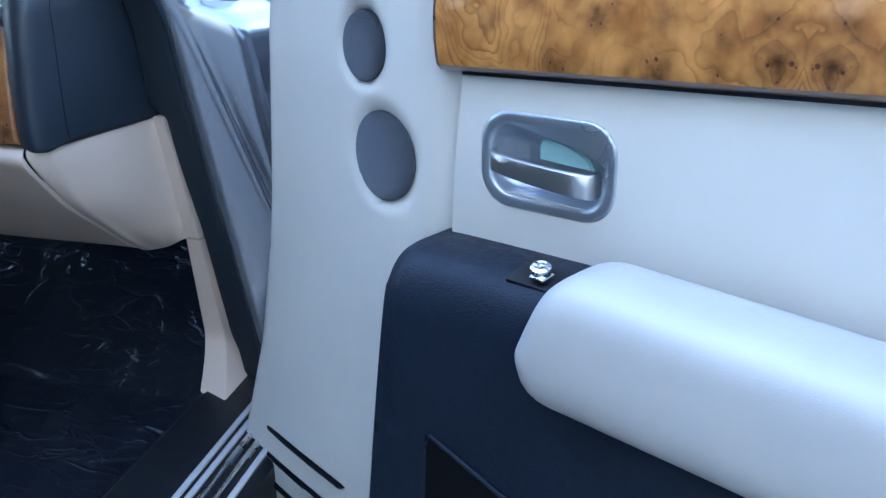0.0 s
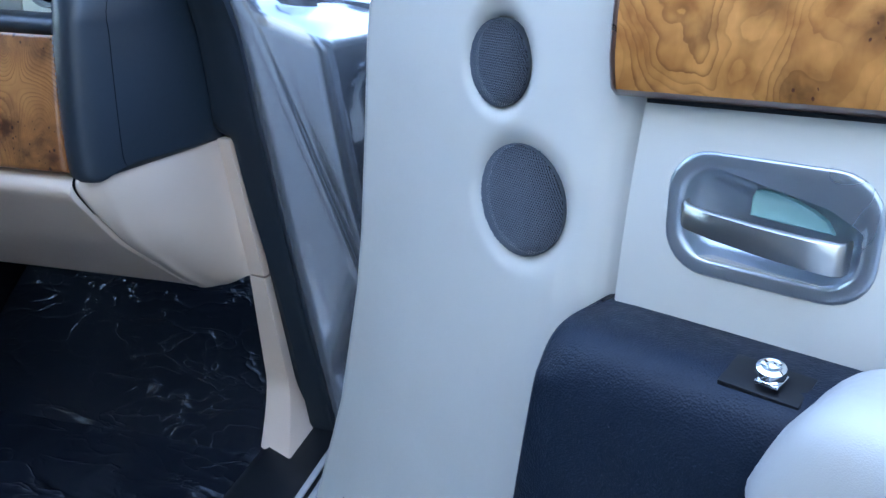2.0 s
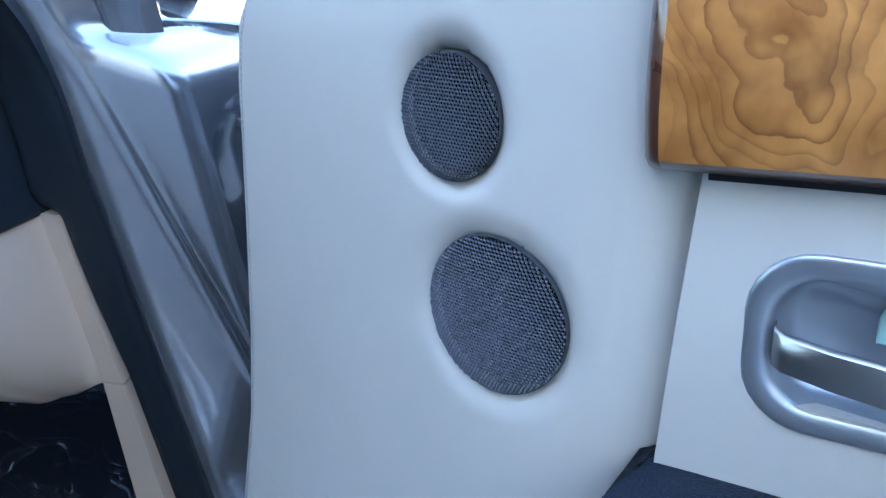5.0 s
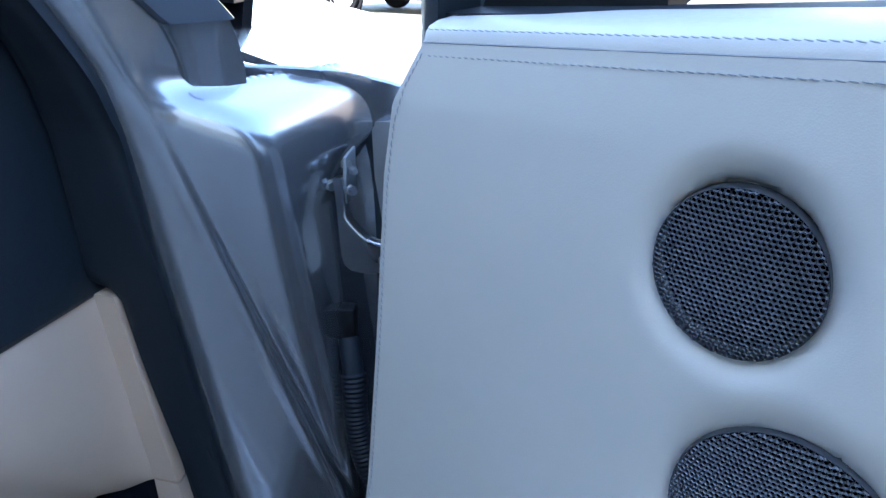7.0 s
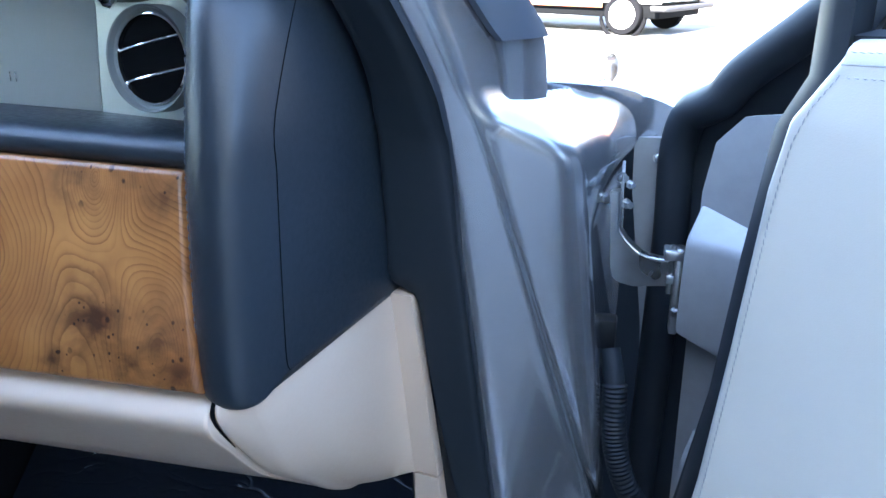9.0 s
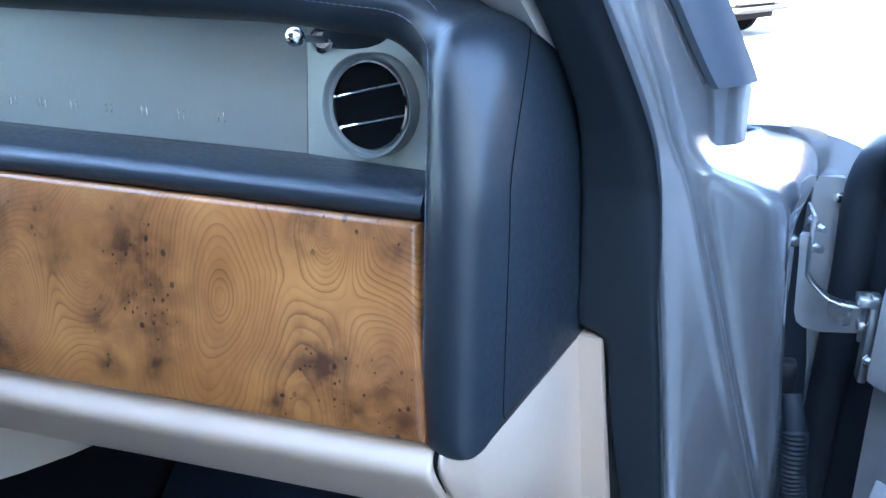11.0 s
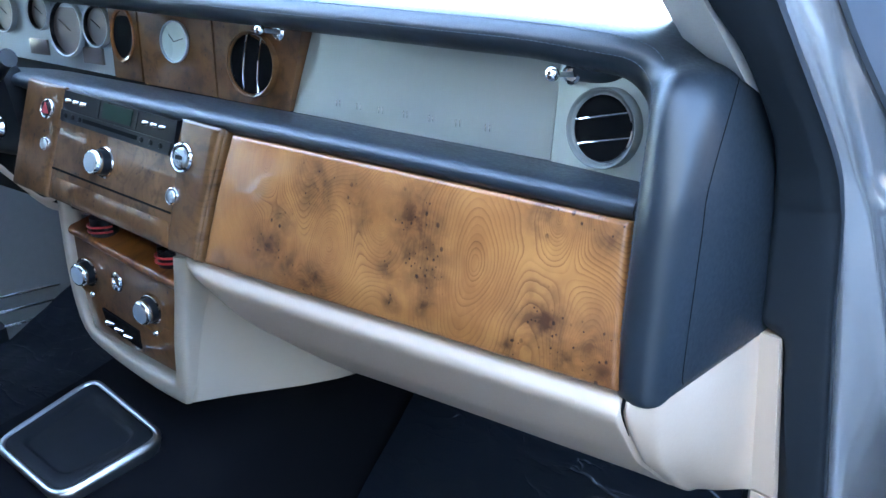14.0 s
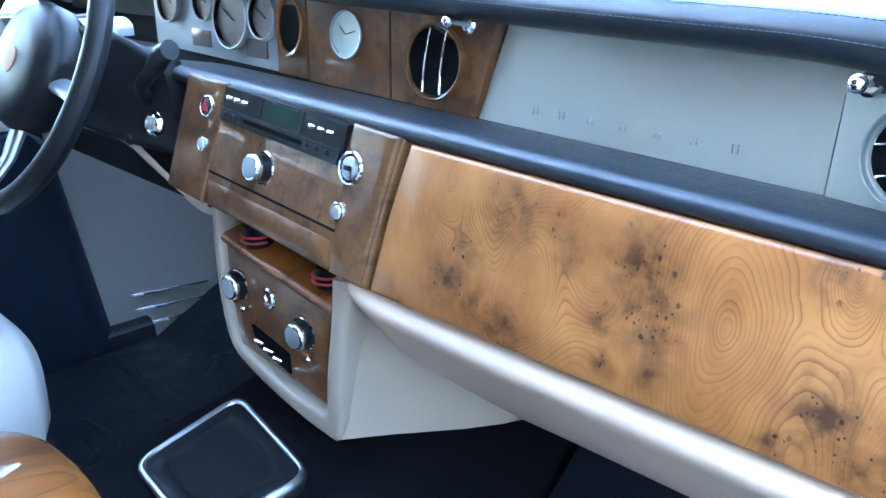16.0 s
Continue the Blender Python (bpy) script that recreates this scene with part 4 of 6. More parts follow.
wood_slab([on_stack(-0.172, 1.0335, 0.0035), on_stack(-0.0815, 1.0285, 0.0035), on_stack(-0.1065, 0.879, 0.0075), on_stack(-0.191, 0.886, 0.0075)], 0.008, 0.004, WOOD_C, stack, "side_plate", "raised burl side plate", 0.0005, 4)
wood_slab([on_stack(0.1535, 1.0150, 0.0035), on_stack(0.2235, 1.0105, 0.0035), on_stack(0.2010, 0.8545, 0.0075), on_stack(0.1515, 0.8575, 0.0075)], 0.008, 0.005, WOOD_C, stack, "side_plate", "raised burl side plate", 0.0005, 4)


def knob(x, z, r, h, parent, mat_face, base=True, y=None, nrm=None, name="rotary_knob", label="chrome-rimmed rotary knob"):
    o = on_stack(x, z, 0.002) if y is None else Vector((x, y, z))
    n = nrm or SN
    m = frame_of(o, (1, 0, 0), n)
    k = part(name, lathe([(r * 1.0, 0.0), (r * 1.02, h * 0.2), (r * 0.98, h * 0.62)] + [(0.0, h * 0.62)], 40, m), PLASTIC, parent, label)
    part("rim", lathe([(r * 0.99, h * 0.60), (r * 1.01, h * 0.7), (r * 0.97, h * 0.86), (r * 0.88, h * 0.97), (r * 0.78, h * 1.0), (r * 0.78, h * 0.9), (r * 0.8, h * 0.6)], 40, m, close=True), CHROME, k, "chrome rim")
    part("cap", lathe([(r * 0.8, h * 0.8), (r * 0.78, h * 0.985), (r * 0.6, h * 1.0), (0.0, h * 1.01)], 32, m), mat_face, k, "satin cap")
    if base:
        part("base_ring", lathe([(r * 1.22, 0.0), (r * 1.24, h * 0.08), (r * 1.15, h * 0.14), (r * 1.05, h * 0.05), (r * 1.05, 0.0)], 40, m, close=True), CHROME, k, "chrome ring")
    return k


def push_button(x, z, r, parent, cap, label):
    m = frame_of(on_stack(x, z, 0.0065), (1, 0, 0), SN)
    b = part("push_button", lathe([(r * 1.0, 0), (r * 1.02, 0.002), (r * 0.95, 0.0045), (r * 0.85, 0.0052), (r * 0.79, 0.0036), (r * 0.79, 0.0)], 32, m, close=True), CHROME, parent, label)
    part("well", lathe([(r * 0.80, 0.0), (r * 0.80, 0.0012), (0.0, 0.0012)], 28, m), SATIN, b, "dark gap round the cap")
    part("cap", lathe([(r * 0.68, 0.0), (r * 0.68, 0.0040), (r * 0.58, 0.0054), (0.0, 0.0058)], 28, m), cap, b)
    return b


knob(0.012, 0.943, 0.0165, 0.022, stack, HANDLE)
hz = push_button(-0.111, 0.997, 0.0138, stack, PLASTIC, "chrome hazard button")
m = frame_of(on_stack(-0.111, 0.997, 0.0122), (1, 0, 0), SN)
part("warning_triangle", rings([([(0.0, 0.009), (-0.0085, -0.006), (0.0085, -0.006)], 0.0), ([(0.0, 0.009), (-0.0085, -0.006), (0.0085, -0.006)], 0.0006)], m), RED, hz, "red triangle")
push_button(-0.112, 0.951, 0.0095, stack, STEEL, "small round chrome socket")
b1 = push_button(0.1665, 0.970, 0.0180, stack, HANDLE, "large chrome push button")
m = frame_of(on_stack(0.1665, 0.970, 0.0122), (1, 0, 0), SN)
part("button_mark", rings([(rrect(0.012, 0.005, 0.001), 0.0), (rrect(0.012, 0.005, 0.001), 0.0006)], m), SATIN, b1)
push_button(0.156, 0.923, 0.0108, stack, STEEL, "chrome lighter button")
# radio
radio = part("radio", slab([[on_stack(-0.078, 1.025, 0.006), on_stack(0.1505, 1.011, 0.006)], [on_stack(-0.083, 0.985, 0.006), on_stack(0.1465, 0.968, 0.006)]], (0, 0.03, 0)), SATIN, stack, "black radio with small display")


def rad(s, t, h=0.0065):
    """A point on the radio's face by shares of its width and height."""
    a = on_stack(-0.078, 1.025, h).lerp(on_stack(0.1505, 1.011, h), s)
    b = on_stack(-0.083, 0.985, h).lerp(on_stack(0.141, 0.968, h), s)
    return a.lerp(b, t)


def rad_plate(s0, s1, t0, t1, h, mat, name, label=""):
    part(name, slab([[rad(s0, t0, h), rad(s1, t0, h)], [rad(s0, t1, h), rad(s1, t1, h)]], (0, 0.012, -0.002)), mat, radio, label)


SCREEN = plain("dim_screen", (0.010, 0.030, 0.022), 0.4, bump=0.0, spec=0.1)
rad_plate(0.33, 0.35, 0.0, 0.58, 0.0072, PLASTIC, "divider")
rad_plate(0.67, 0.69, 0.0, 0.58, 0.0072, PLASTIC, "divider")
rad_plate(0.38, 0.64, 0.06, 0.52, 0.0070, SCREEN, "display", "dim green display")
rad_plate(0.0, 1.0, 0.62, 0.98, 0.0074, PLASTIC, "key_bar")
rad_plate(0.22, 0.72, 0.72, 0.84, 0.0080, VOID, "disc_slot")
for s in (0.07, 0.14, 0.21, 0.77, 0.84, 0.91):
    p = rad(s, 0.30, 0.0075)
    part("toggle", tube([p + Vector((-0.005, 0, 0.001)), p + Vector((0.0, -0.003, 0.001)), p + Vector((0.005, 0, 0.0005))], [0.002, 0.0036, 0.002], 10), CHROME, radio, "chrome toggle key")
for s in (0.05, 0.12, 0.19, 0.76, 0.84, 0.92):
    part("round_key", lathe([(0.0036, 0), (0.0036, 0.0012), (0.0028, 0.0024), (0.0, 0.0028)], 16, frame_of(rad(s, 0.79, 0.0075), (1, 0, 0), SN)), SATIN, radio)
# drawer in the lower fascia
wood_slab([on_stack(-0.103, 0.917, 0.0020), on_stack(0.148, 0.898, 0.0020), on_stack(0.150, 0.857, 0.0035), on_stack(-0.095, 0.880, 0.0035)], 0.006, 0.004, WOOD_C, stack, "drawer_front", "burl drawer front", 0.003, 6)
part("drawer_gap", slab([[on_stack(-0.108, 0.9225, 0.0042), on_stack(0.150, 0.903, 0.0042)], [on_stack(-0.106, 0.9195, 0.0042), on_stack(0.150, 0.9003, 0.0042)]], (0, 0.003, 0)), VOID, stack)


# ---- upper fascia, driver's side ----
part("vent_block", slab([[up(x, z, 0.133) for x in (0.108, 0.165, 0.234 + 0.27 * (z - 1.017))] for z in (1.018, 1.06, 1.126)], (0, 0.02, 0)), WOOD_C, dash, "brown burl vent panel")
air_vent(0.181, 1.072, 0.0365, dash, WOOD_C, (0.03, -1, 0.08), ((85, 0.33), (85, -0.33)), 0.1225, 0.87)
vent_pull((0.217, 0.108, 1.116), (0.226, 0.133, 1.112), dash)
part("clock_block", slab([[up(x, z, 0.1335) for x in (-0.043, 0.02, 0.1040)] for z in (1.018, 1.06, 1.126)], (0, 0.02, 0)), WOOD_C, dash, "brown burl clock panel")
for x in (-0.045, 0.106):
    part("block_joint", slab([[up(x + d, z, 0.1366) for d in (-0.006, 0.006)] for z in (1.019, 1.125)], (0, 0.008, 0)), VOID, dash)
cm = frame_of((0.034, 0.1315, 1.089), (1, 0, 0), (0, -1, 0.1))
clock = part("clock", lathe([(0.0275, 0.0), (0.0280, 0.003), (0.0272, 0.0045), (0.0258, 0.0042), (0.0252, 0.001)], 40, cm, close=True), HANDLE, dash, "round analogue clock")
part("clock_face", lathe([(0.0256, 0.0), (0.0256, 0.002), (0.0, 0.0025)], 40, cm), DIAL, clock, "pale clock face")
for a, h in ((-50, 0.013), (75, 0.018)):
    part("pointer", tube([cm @ Vector((0, 0, 0.0032)), cm @ Vector((h * math.sin(radians(a)), h * math.cos(radians(a)), 0.0032))], 0.0006, 6), SATIN, clock, "thin dark pointer")
part("gauge_block", slab([[up(x, z, 0.142) for x in (-0.44, -0.2, -0.110)] for z in (1.018, 1.06, 1.126)], (0, 0.02, 0)), FASCIA, dash, "silver gauge fascia")
vb = part("selector_block", slab([[up(x, z, 0.1335) for x in (-0.109, -0.078, -0.047)] for z in (1.020, 1.06, 1.124)], (0, 0.02, 0)), WOOD_C, dash, "brown burl panel")
m = frame_of((-0.077, 0.1335, 1.091), (1, 0, 0), (0, -1, 0.08))
part("oval_bezel", lathe([(0.024, 0), (0.0265, 0.003), (0.0252, 0.0055), (0.0222, 0.004), (0.0218, 0.0)], 36, m @ Matrix.Diagonal((1, 1.45, 1, 1)), close=True), WOOD_L, vb, "narrow wooden bezel")
part("oval_screen", lathe([(0.0225, 0.0), (0.0225, 0.002), (0.0, 0.0025)], 36, m @ Matrix.Diagonal((1, 1.45, 1, 1))), VOID, vb, "dark oval screen")
# gauges sunk into the fascia, each with a deep dark well
for x, r, z in ((-0.143, 0.029, 1.099), (-0.219, 0.040, 1.092), (-0.286, 0.026, 1.112), (-0.385, 0.030, 1.108)):
    m = frame_of((x, 0.141, z), (1, 0, 0), (0, -1, 0.08))
    g = part("gauge", lathe([(r * 1.04, 0.0), (r * 1.06, 0.0075), (r * 1.03, 0.009), (r * 1.0, 0.0085), (r * 0.98, 0.0075)], 40, m, close=True), FASCIA, dash, "round gauge in a silver rim")
    part("gauge_well", lathe([(r * 0.985, 0.0075), (r * 0.95, 0.0070), (r * 0.93, 0.0012), (r * 0.97, 0.0008)], 40, m, close=True), SATIN, g, "dark well")
    part("gauge_face", lathe([(r * 0.94, 0.0), (r * 0.94, 0.0014), (0.0, 0.0014)], 36, m), GAUGE, g, "dim rosy gauge face")
    part("pointer", tube([m @ Vector((-r * 0.55, r * 0.30, 0.003)), m @ Vector((r * 0.15, -r * 0.08, 0.003))], 0.0008, 6), SATIN, g)
for x in (-0.166, -0.305):
    part("gauge_window", box(x - 0.024, x + 0.024, 0.1385, 0.145, 1.032 + drop(x), 1.056 + drop(x), 0.001), GAUGE, dash, "dim window")


# ---- lower console ----
console = thing("lower_console", "beige leather console with burl wood climate panel", "console")


def on_con(x, z, h=0.0):
    return Vector((x, 0.030 - 0.06 * (x - 0.1) - h + 0.10 * max(0, 0.70 - z), z + 0.0))


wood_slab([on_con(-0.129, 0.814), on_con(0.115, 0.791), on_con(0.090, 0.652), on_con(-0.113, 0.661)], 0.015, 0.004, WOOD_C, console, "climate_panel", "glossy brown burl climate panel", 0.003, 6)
rows = []
for x, z in ((-0.133, 0.821), (-0.07, 0.8175), (-0.01, 0.812), (0.05, 0.8055), (0.118, 0.797)):
    bow = 0.004 * (1 - (x / 0.12) ** 2)
    rows.append([on_con(x, z + a, h + bow) for a, h in ((0.012, -0.046), (0.0035, -0.006), (0.0015, 0.001), (-0.002, 0.0042), (-0.0065, 0.0050), (-0.010, 0.0030))])
part("panel_ledge", slab(smooth_rows(rows, 2, 3), lambda p: p + Vector((0, 0.004, -0.004))), WOOD_L, console, "rounded honey wood ledge", 60)
# leather frame round the panel
outer = [(-0.149, 0.868), (-0.152, 0.80), (-0.147, 0.72), (-0.133, 0.655), (-0.088, 0.630), (0.004, 0.611), (0.080, 0.606), (0.113, 0.616), (0.131, 0.70), (0.145, 0.78), (0.160, 0.842)]
inner = [(-0.132, 0.868), (-0.133, 0.80), (-0.129, 0.73), (-0.117, 0.670), (-0.070, 0.652), (0.018, 0.640), (0.078, 0.640), (0.093, 0.652), (0.105, 0.71), (0.117, 0.78), (0.122, 0.835)]
rows = []
for (xo, zo), (xi, zi) in zip(outer, inner):
    rows.append([on_con(xo, zo, -0.03), on_con(xo, zo, -0.002), on_con(xo * 0.85 + xi * 0.15, zo * 0.85 + zi * 0.15, 0.006), on_con(xo * 0.3 + xi * 0.7, zo * 0.3 + zi * 0.7, 0.0075), on_con(xi, zi, 0.003), on_con(xi, zi, -0.02)])
part("panel_frame", grid(smooth_rows(rows, 2, 3), close_u=True, caps=True), BEIGE_SHADED, console, "beige leather frame", 60)
part("side_wall", slab(smooth_rows([[on_con(0.146, 0.845, 0.0), on_con(0.132, 0.74, 0.0), on_con(0.112, 0.612, 0.0)], [(0.156, 0.09, 0.835), (0.153, 0.09, 0.74), (0.148, 0.09, 0.612)], [(0.20, 0.205, 0.80), (0.215, 0.205, 0.72), (0.232, 0.205, 0.612)], [(0.24, 0.35, 0.78), (0.265, 0.35, 0.72), (0.29, 0.35, 0.615)], [(0.27, 0.56, 0.78), (0.30, 0.56, 0.72), (0.33, 0.56, 0.61)]], 3, 3), (-0.02, 0, 0)), BEIGE_SHADED, console, "beige leather console side", 60)
part("cubby", slab([[(-0.11, 0.09, 0.88), (0.14, 0.09, 0.86)], [(-0.11, 0.09, 0.80), (0.14, 0.09, 0.79)]], (0, 0.02, 0)), VOID, console)
CN = Vector((0.05, -1, 0.0))
for x, z in ((-0.097, 0.759), (0.055, 0.742)):
    p = on_con(x, z, 0.002)
    k = knob(x, z, 0.0175, 0.019, console, HANDLE, y=p.y, nrm=CN, label="chrome-rimmed climate knob")
    part("scoop", lathe([(0.030, -0.002), (0.0305, 0.002), (0.027, 0.003), (0.026, -0.001)], 36, frame_of(p + Vector((0.003, 0.001, -0.006)), (1, 0, 0), CN), close=True), WOOD_C, k)
    bm = bmesh.new()
    bmesh.ops.create_uvsphere(bm, u_segments=14, v_segments=8, radius=0.0045, matrix=Matrix.Translation(p + Vector((0.012, -0.004, -0.031))))
    part("indicator", bm, CHROME, k)
p = on_con(-0.018, 0.764, 0.002)
part("socket", lathe([(0.011, 0), (0.012, 0.003), (0.010, 0.005), (0.007, 0.004), (0.006, 0.0)], 28, frame_of(p, (1, 0, 0), CN) @ Matrix.Diagonal((1, 1.25, 1, 1)), close=True), CHROME, console, "small chrome socket")
sw = part("switch_recess", slab([[on_con(-0.070, 0.709, 0.0035), on_con(0.016, 0.697, 0.0035)], [on_con(-0.063, 0.681, 0.0035), on_con(0.014, 0.667, 0.0035)]], (0, 0.004, 0)), VOID, console, "black switch recess")
for i in range(3):
    q = on_con(-0.048 + 0.021 * i, 0.6935 - 0.005 * i, 0.006)
    part("toggle", tube([q + Vector((-0.008, 0, 0.001)), q + Vector((0, -0.005, 0.002)), q + Vector((0.008, 0, -0.001))], [0.002, 0.0042, 0.002], 12), CHROME, sw, "chrome toggle")
for x, z in ((-0.066, 0.832), (0.080, 0.818)):
    for h in (0.0, 0.0075):
        part("red_ring", tube([(x + 0.020 * math.cos(a), 0.055 + 0.022 * math.sin(a), z + h - 0.004) for a in [math.pi * (1.0 + k / 8) for k in range(9)]], 0.0016, 6), RED, console, "red ringed dial")
    part("dial_body", lathe([(0.0, -0.012), (0.02, -0.012), (0.02, 0.014), (0.0, 0.014)], 28, Matrix.Translation((x, 0.057, z))), SATIN, console)
for x in (-0.03, 0.01, 0.045, 0.118):
    part("white_tick", box(x - 0.0012, x + 0.0012, 0.0795, 0.0815, 0.819, 0.828), WHITE, console)


# ---- transmission tunnel and tray ----
tunnel = thing("transmission_tunnel", "black carpeted transmission tunnel", "tunnel")
rows = []
for y, h in ((0.56, 0.60), (0.2, 0.586), (0.07, 0.565), (-0.15, 0.541), (-0.5, 0.525), (-1.1, 0.52)):
    rows.append([(x, y, z) for x, z in ((-0.26, 0.34), (-0.235, h - 0.08), (-0.20, h - 0.025), (-0.15, h - 0.01), (0, h - 0.008), (0.12, h - 0.010), (0.17, h - 0.03), (0.20, h - 0.09), (0.22, 0.34))])
net = smooth_rows(rows, 2, 2)
part("cover", slab([r[3:14] for r in net], (0, 0, -0.006)), CARPET, tunnel, "black carpet cover", 60)
part("side_panel", slab([r[:4] for r in net], (0.006, 0, 0)), CARPET, tunnel, "black carpeted side", 60)
part("side_panel", slab([r[13:] for r in net], (-0.006, 0, 0)), CARPET, tunnel, "black carpeted side", 60)
tray = thing("console_tray", "shallow black tray with a bright metal rim", "tray")
TC = [Vector((-0.141, 0.050, 0.5655)), Vector((0.092, 0.003, 0.5665)), Vector((0.074, -0.149, 0.551)), Vector((-0.121, -0.124, 0.5435))]
tc = sum(TC, Vector()) / 4
tx = ((TC[1] - TC[0]) + (TC[2] - TC[3])).normalized()
ty = ((TC[0] - TC[3]) + (TC[1] - TC[2])).normalized()
tm = frame_of(tc, tx, tx.cross(ty))


def quad_round(k, r, n=5):
    """The tray's outline shrunk by k, with corners of radius r."""
    inv = tm.inverted()
    q = [(inv @ c).to_2d() for c in TC]
    c0 = sum(q, Vector((0, 0))) / 4
    q = [c0 + (p - c0) * k for p in q]
    out = []
    for i in range(4):
        p, a, b = q[i], q[i - 1], q[(i + 1) % 4]
        s, e = p + (a - p).normalized() * r, p + (b - p).normalized() * r
        for j in range(n + 1):
            t = j / n
            out.append(tuple(s * (1 - t) ** 2 + p * 2 * t * (1 - t) + e * t * t))
    return out


ring_rows = [[tm @ Vector((x, y, h)) for x, y in quad_round(k, r)] for k, r, h in ((0.98, 0.03, -0.02), (1.04, 0.034, -0.004), (1.035, 0.034, 0.0015), (1.0, 0.032, 0.0040), (0.95, 0.028, 0.0040), (0.925, 0.024, 0.0015), (0.917, 0.022, -0.02), (0.98, 0.03, -0.02))]
part("rim", grid(ring_rows, close_u=True), STEEL, tray, "bright metal rim", 60)
part("liner", rings([(quad_round(0.925, 0.022), -0.006), (quad_round(0.92, 0.022), 0.0015), (quad_round(0.90, 0.022), 0.0025), (quad_round(0.72, 0.026), 0.0030), (quad_round(0.69, 0.026), 0.0015), (quad_round(0.66, 0.024), -0.0016), (quad_round(0.63, 0.022), -0.0023), (quad_round(0.60, 0.022), -0.0025), (quad_round(0.3, 0.012), -0.0025)], tm), LINER, tray, "black rubber liner", 60)


# ---- plastic film over the floor ----
def film_material():
    m = Nodes("clear_film_over_carpet")
    v = m.coords((1, 2.3, 1))
    ridges = []
    for scale, dist, power in ((4.0, 0.5, 18.0), (9.5, 0.6, 18.0)):
        w = m.noise(v, scale, 3.0, 0.5, dist)
        cr = m.math("ABSOLUTE", m.math("SUBTRACT", w, 0.5))
        ridges.append(m.math("POWER", m.math("SUBTRACT", 1.0, m.math("MULTIPLY", cr, 2.0)), power))
    m.set(Base_Color=(0.006, 0.008, 0.012), Roughness=0.5, Specular_IOR_Level=0.05, Coat_Weight=0.42, Coat_Roughness=0.07)
    h = m.math("ADD", m.math("MULTIPLY", ridges[0], 0.8), m.math("MULTIPLY", ridges[1], 0.35))
    h = m.math("MULTIPLY", h, m.ramp(m.noise(v, 3.2, 2.0), [(0.44, (0.22,) * 3), (0.66, (1, 1, 1))]))
    m.bump(h, 0.5, 0.006)
    nb = m.n("ShaderNodeBump", Height=h, Strength=0.85, Distance=0.008)
    m.t.links.new(nb.outputs[0], m.b.inputs["Coat Normal"])
    return m.mat


FILM = film_material()


def film(name, x0, x1, y0, y1, zf, label, nx=60, ny=60):
    rows = []
    for j in range(ny + 1):
        r = []
        for i in range(nx + 1):
            x, y = x0 + (x1 - x0) * i / nx, y0 + (y1 - y0) * j / ny
            h = 0.007 * abs(noise.noise(Vector((x * 9, y * 9, 1.3)))) + 0.0018 * abs(noise.noise(Vector((x * 28 + 4, y * 21, 2.7)))) + 0.0003 * noise.noise(Vector((x * 60, y * 44, 5.1)))
            r.append((x, y, zf(x, y) + h))
        rows.append(r)
    th = thing(name, label, "floor cover")
    part("film", slab(rows, (0, 0, -0.002)), FILM, th, "crinkled clear film")
    part("carpet", slab([[(x, y, zf(x, y) - 0.006) for x in (x0 + 0.004, x1 - 0.004)] for y in (y0 + 0.004, 0.22, 0.25, y1 - 0.004)], (0, 0, -0.004)), CARPET, th, "black carpet")
    return th


def footwell(x, y):
    return 0.352 + max(0.0, y - 0.22) * 0.75


film("floor_cover", 0.23, 0.82, -0.9, 0.50, footwell, "black carpet under crinkled clear plastic film")
film("floor_cover", -0.80, -0.27, -0.35, 0.50, lambda x, y: 0.360 + max(0.0, y - 0.25) * 0.5, "black carpet under crinkled clear plastic film")


# driver's knee bolster, seen below the stack
rows = []
for x, z in ((-0.17, 0.848), (-0.20, 0.838), (-0.24, 0.846), (-0.29, 0.862), (-0.34, 0.878), (-0.42, 0.90), (-0.60, 0.90)):
    rows.append([(x, 0.05 + y, z + h) for y, h in ((0.05, 0.03), (0.012, 0.024), (0.0, 0.014), (0.002, 0.002), (0.02, -0.012), (0.10, -0.04), (0.25, -0.07))])
part("driver_bolster", slab(smooth_rows(rows, 3, 3), (0, 0.02, 0.015)), BEIGE, dash, "beige leather driver's bolster", 60)


# ---- passenger's door ----
DOOR_M = pose(1.322, -0.141, 0, 0, 0, -27.5)
door = thing("passenger_door", "open car door with cream leather, burl wood and black armrest", "car door", "front doors", DOOR_M)
# local axes: x along the door to its rear, y into the door, z up
EDGE = [(0.24, -0.478), (0.27, -0.474), (0.42, -0.4286), (0.57, -0.376), (0.73, -0.339), (0.80, -0.329), (0.9, -0.3195), (1.0, -0.3115), (1.04, -0.305), (1.072, -0.285)]
VPROF = [(0.0, -0.045), (0.18, -0.0325), (0.35, -0.0195), (0.52, -0.0085), (0.63, -0.0015), (0.74, 0.004), (0.84, 0.0062), (0.90, 0.0040), (0.935, 0.0005), (0.96, -0.0038), (0.98, -0.0085), (1.0, -0.0145)]


def seam_u(z):
    return 0.007 + 0.07 * (z - 0.84) if z > 0.80 else 0.0042 - 0.10 * (0.80 - z)


def front_v(u, z):
    e, s = interp(EDGE, z), seam_u(z)
    return interp(VPROF, min(1.0, max(0.0, (u - e) / (s - e))))


SPEAKERS = [(-0.1178, 0.9985, 0.0344), (-0.0873, 0.8942, 0.0460)]


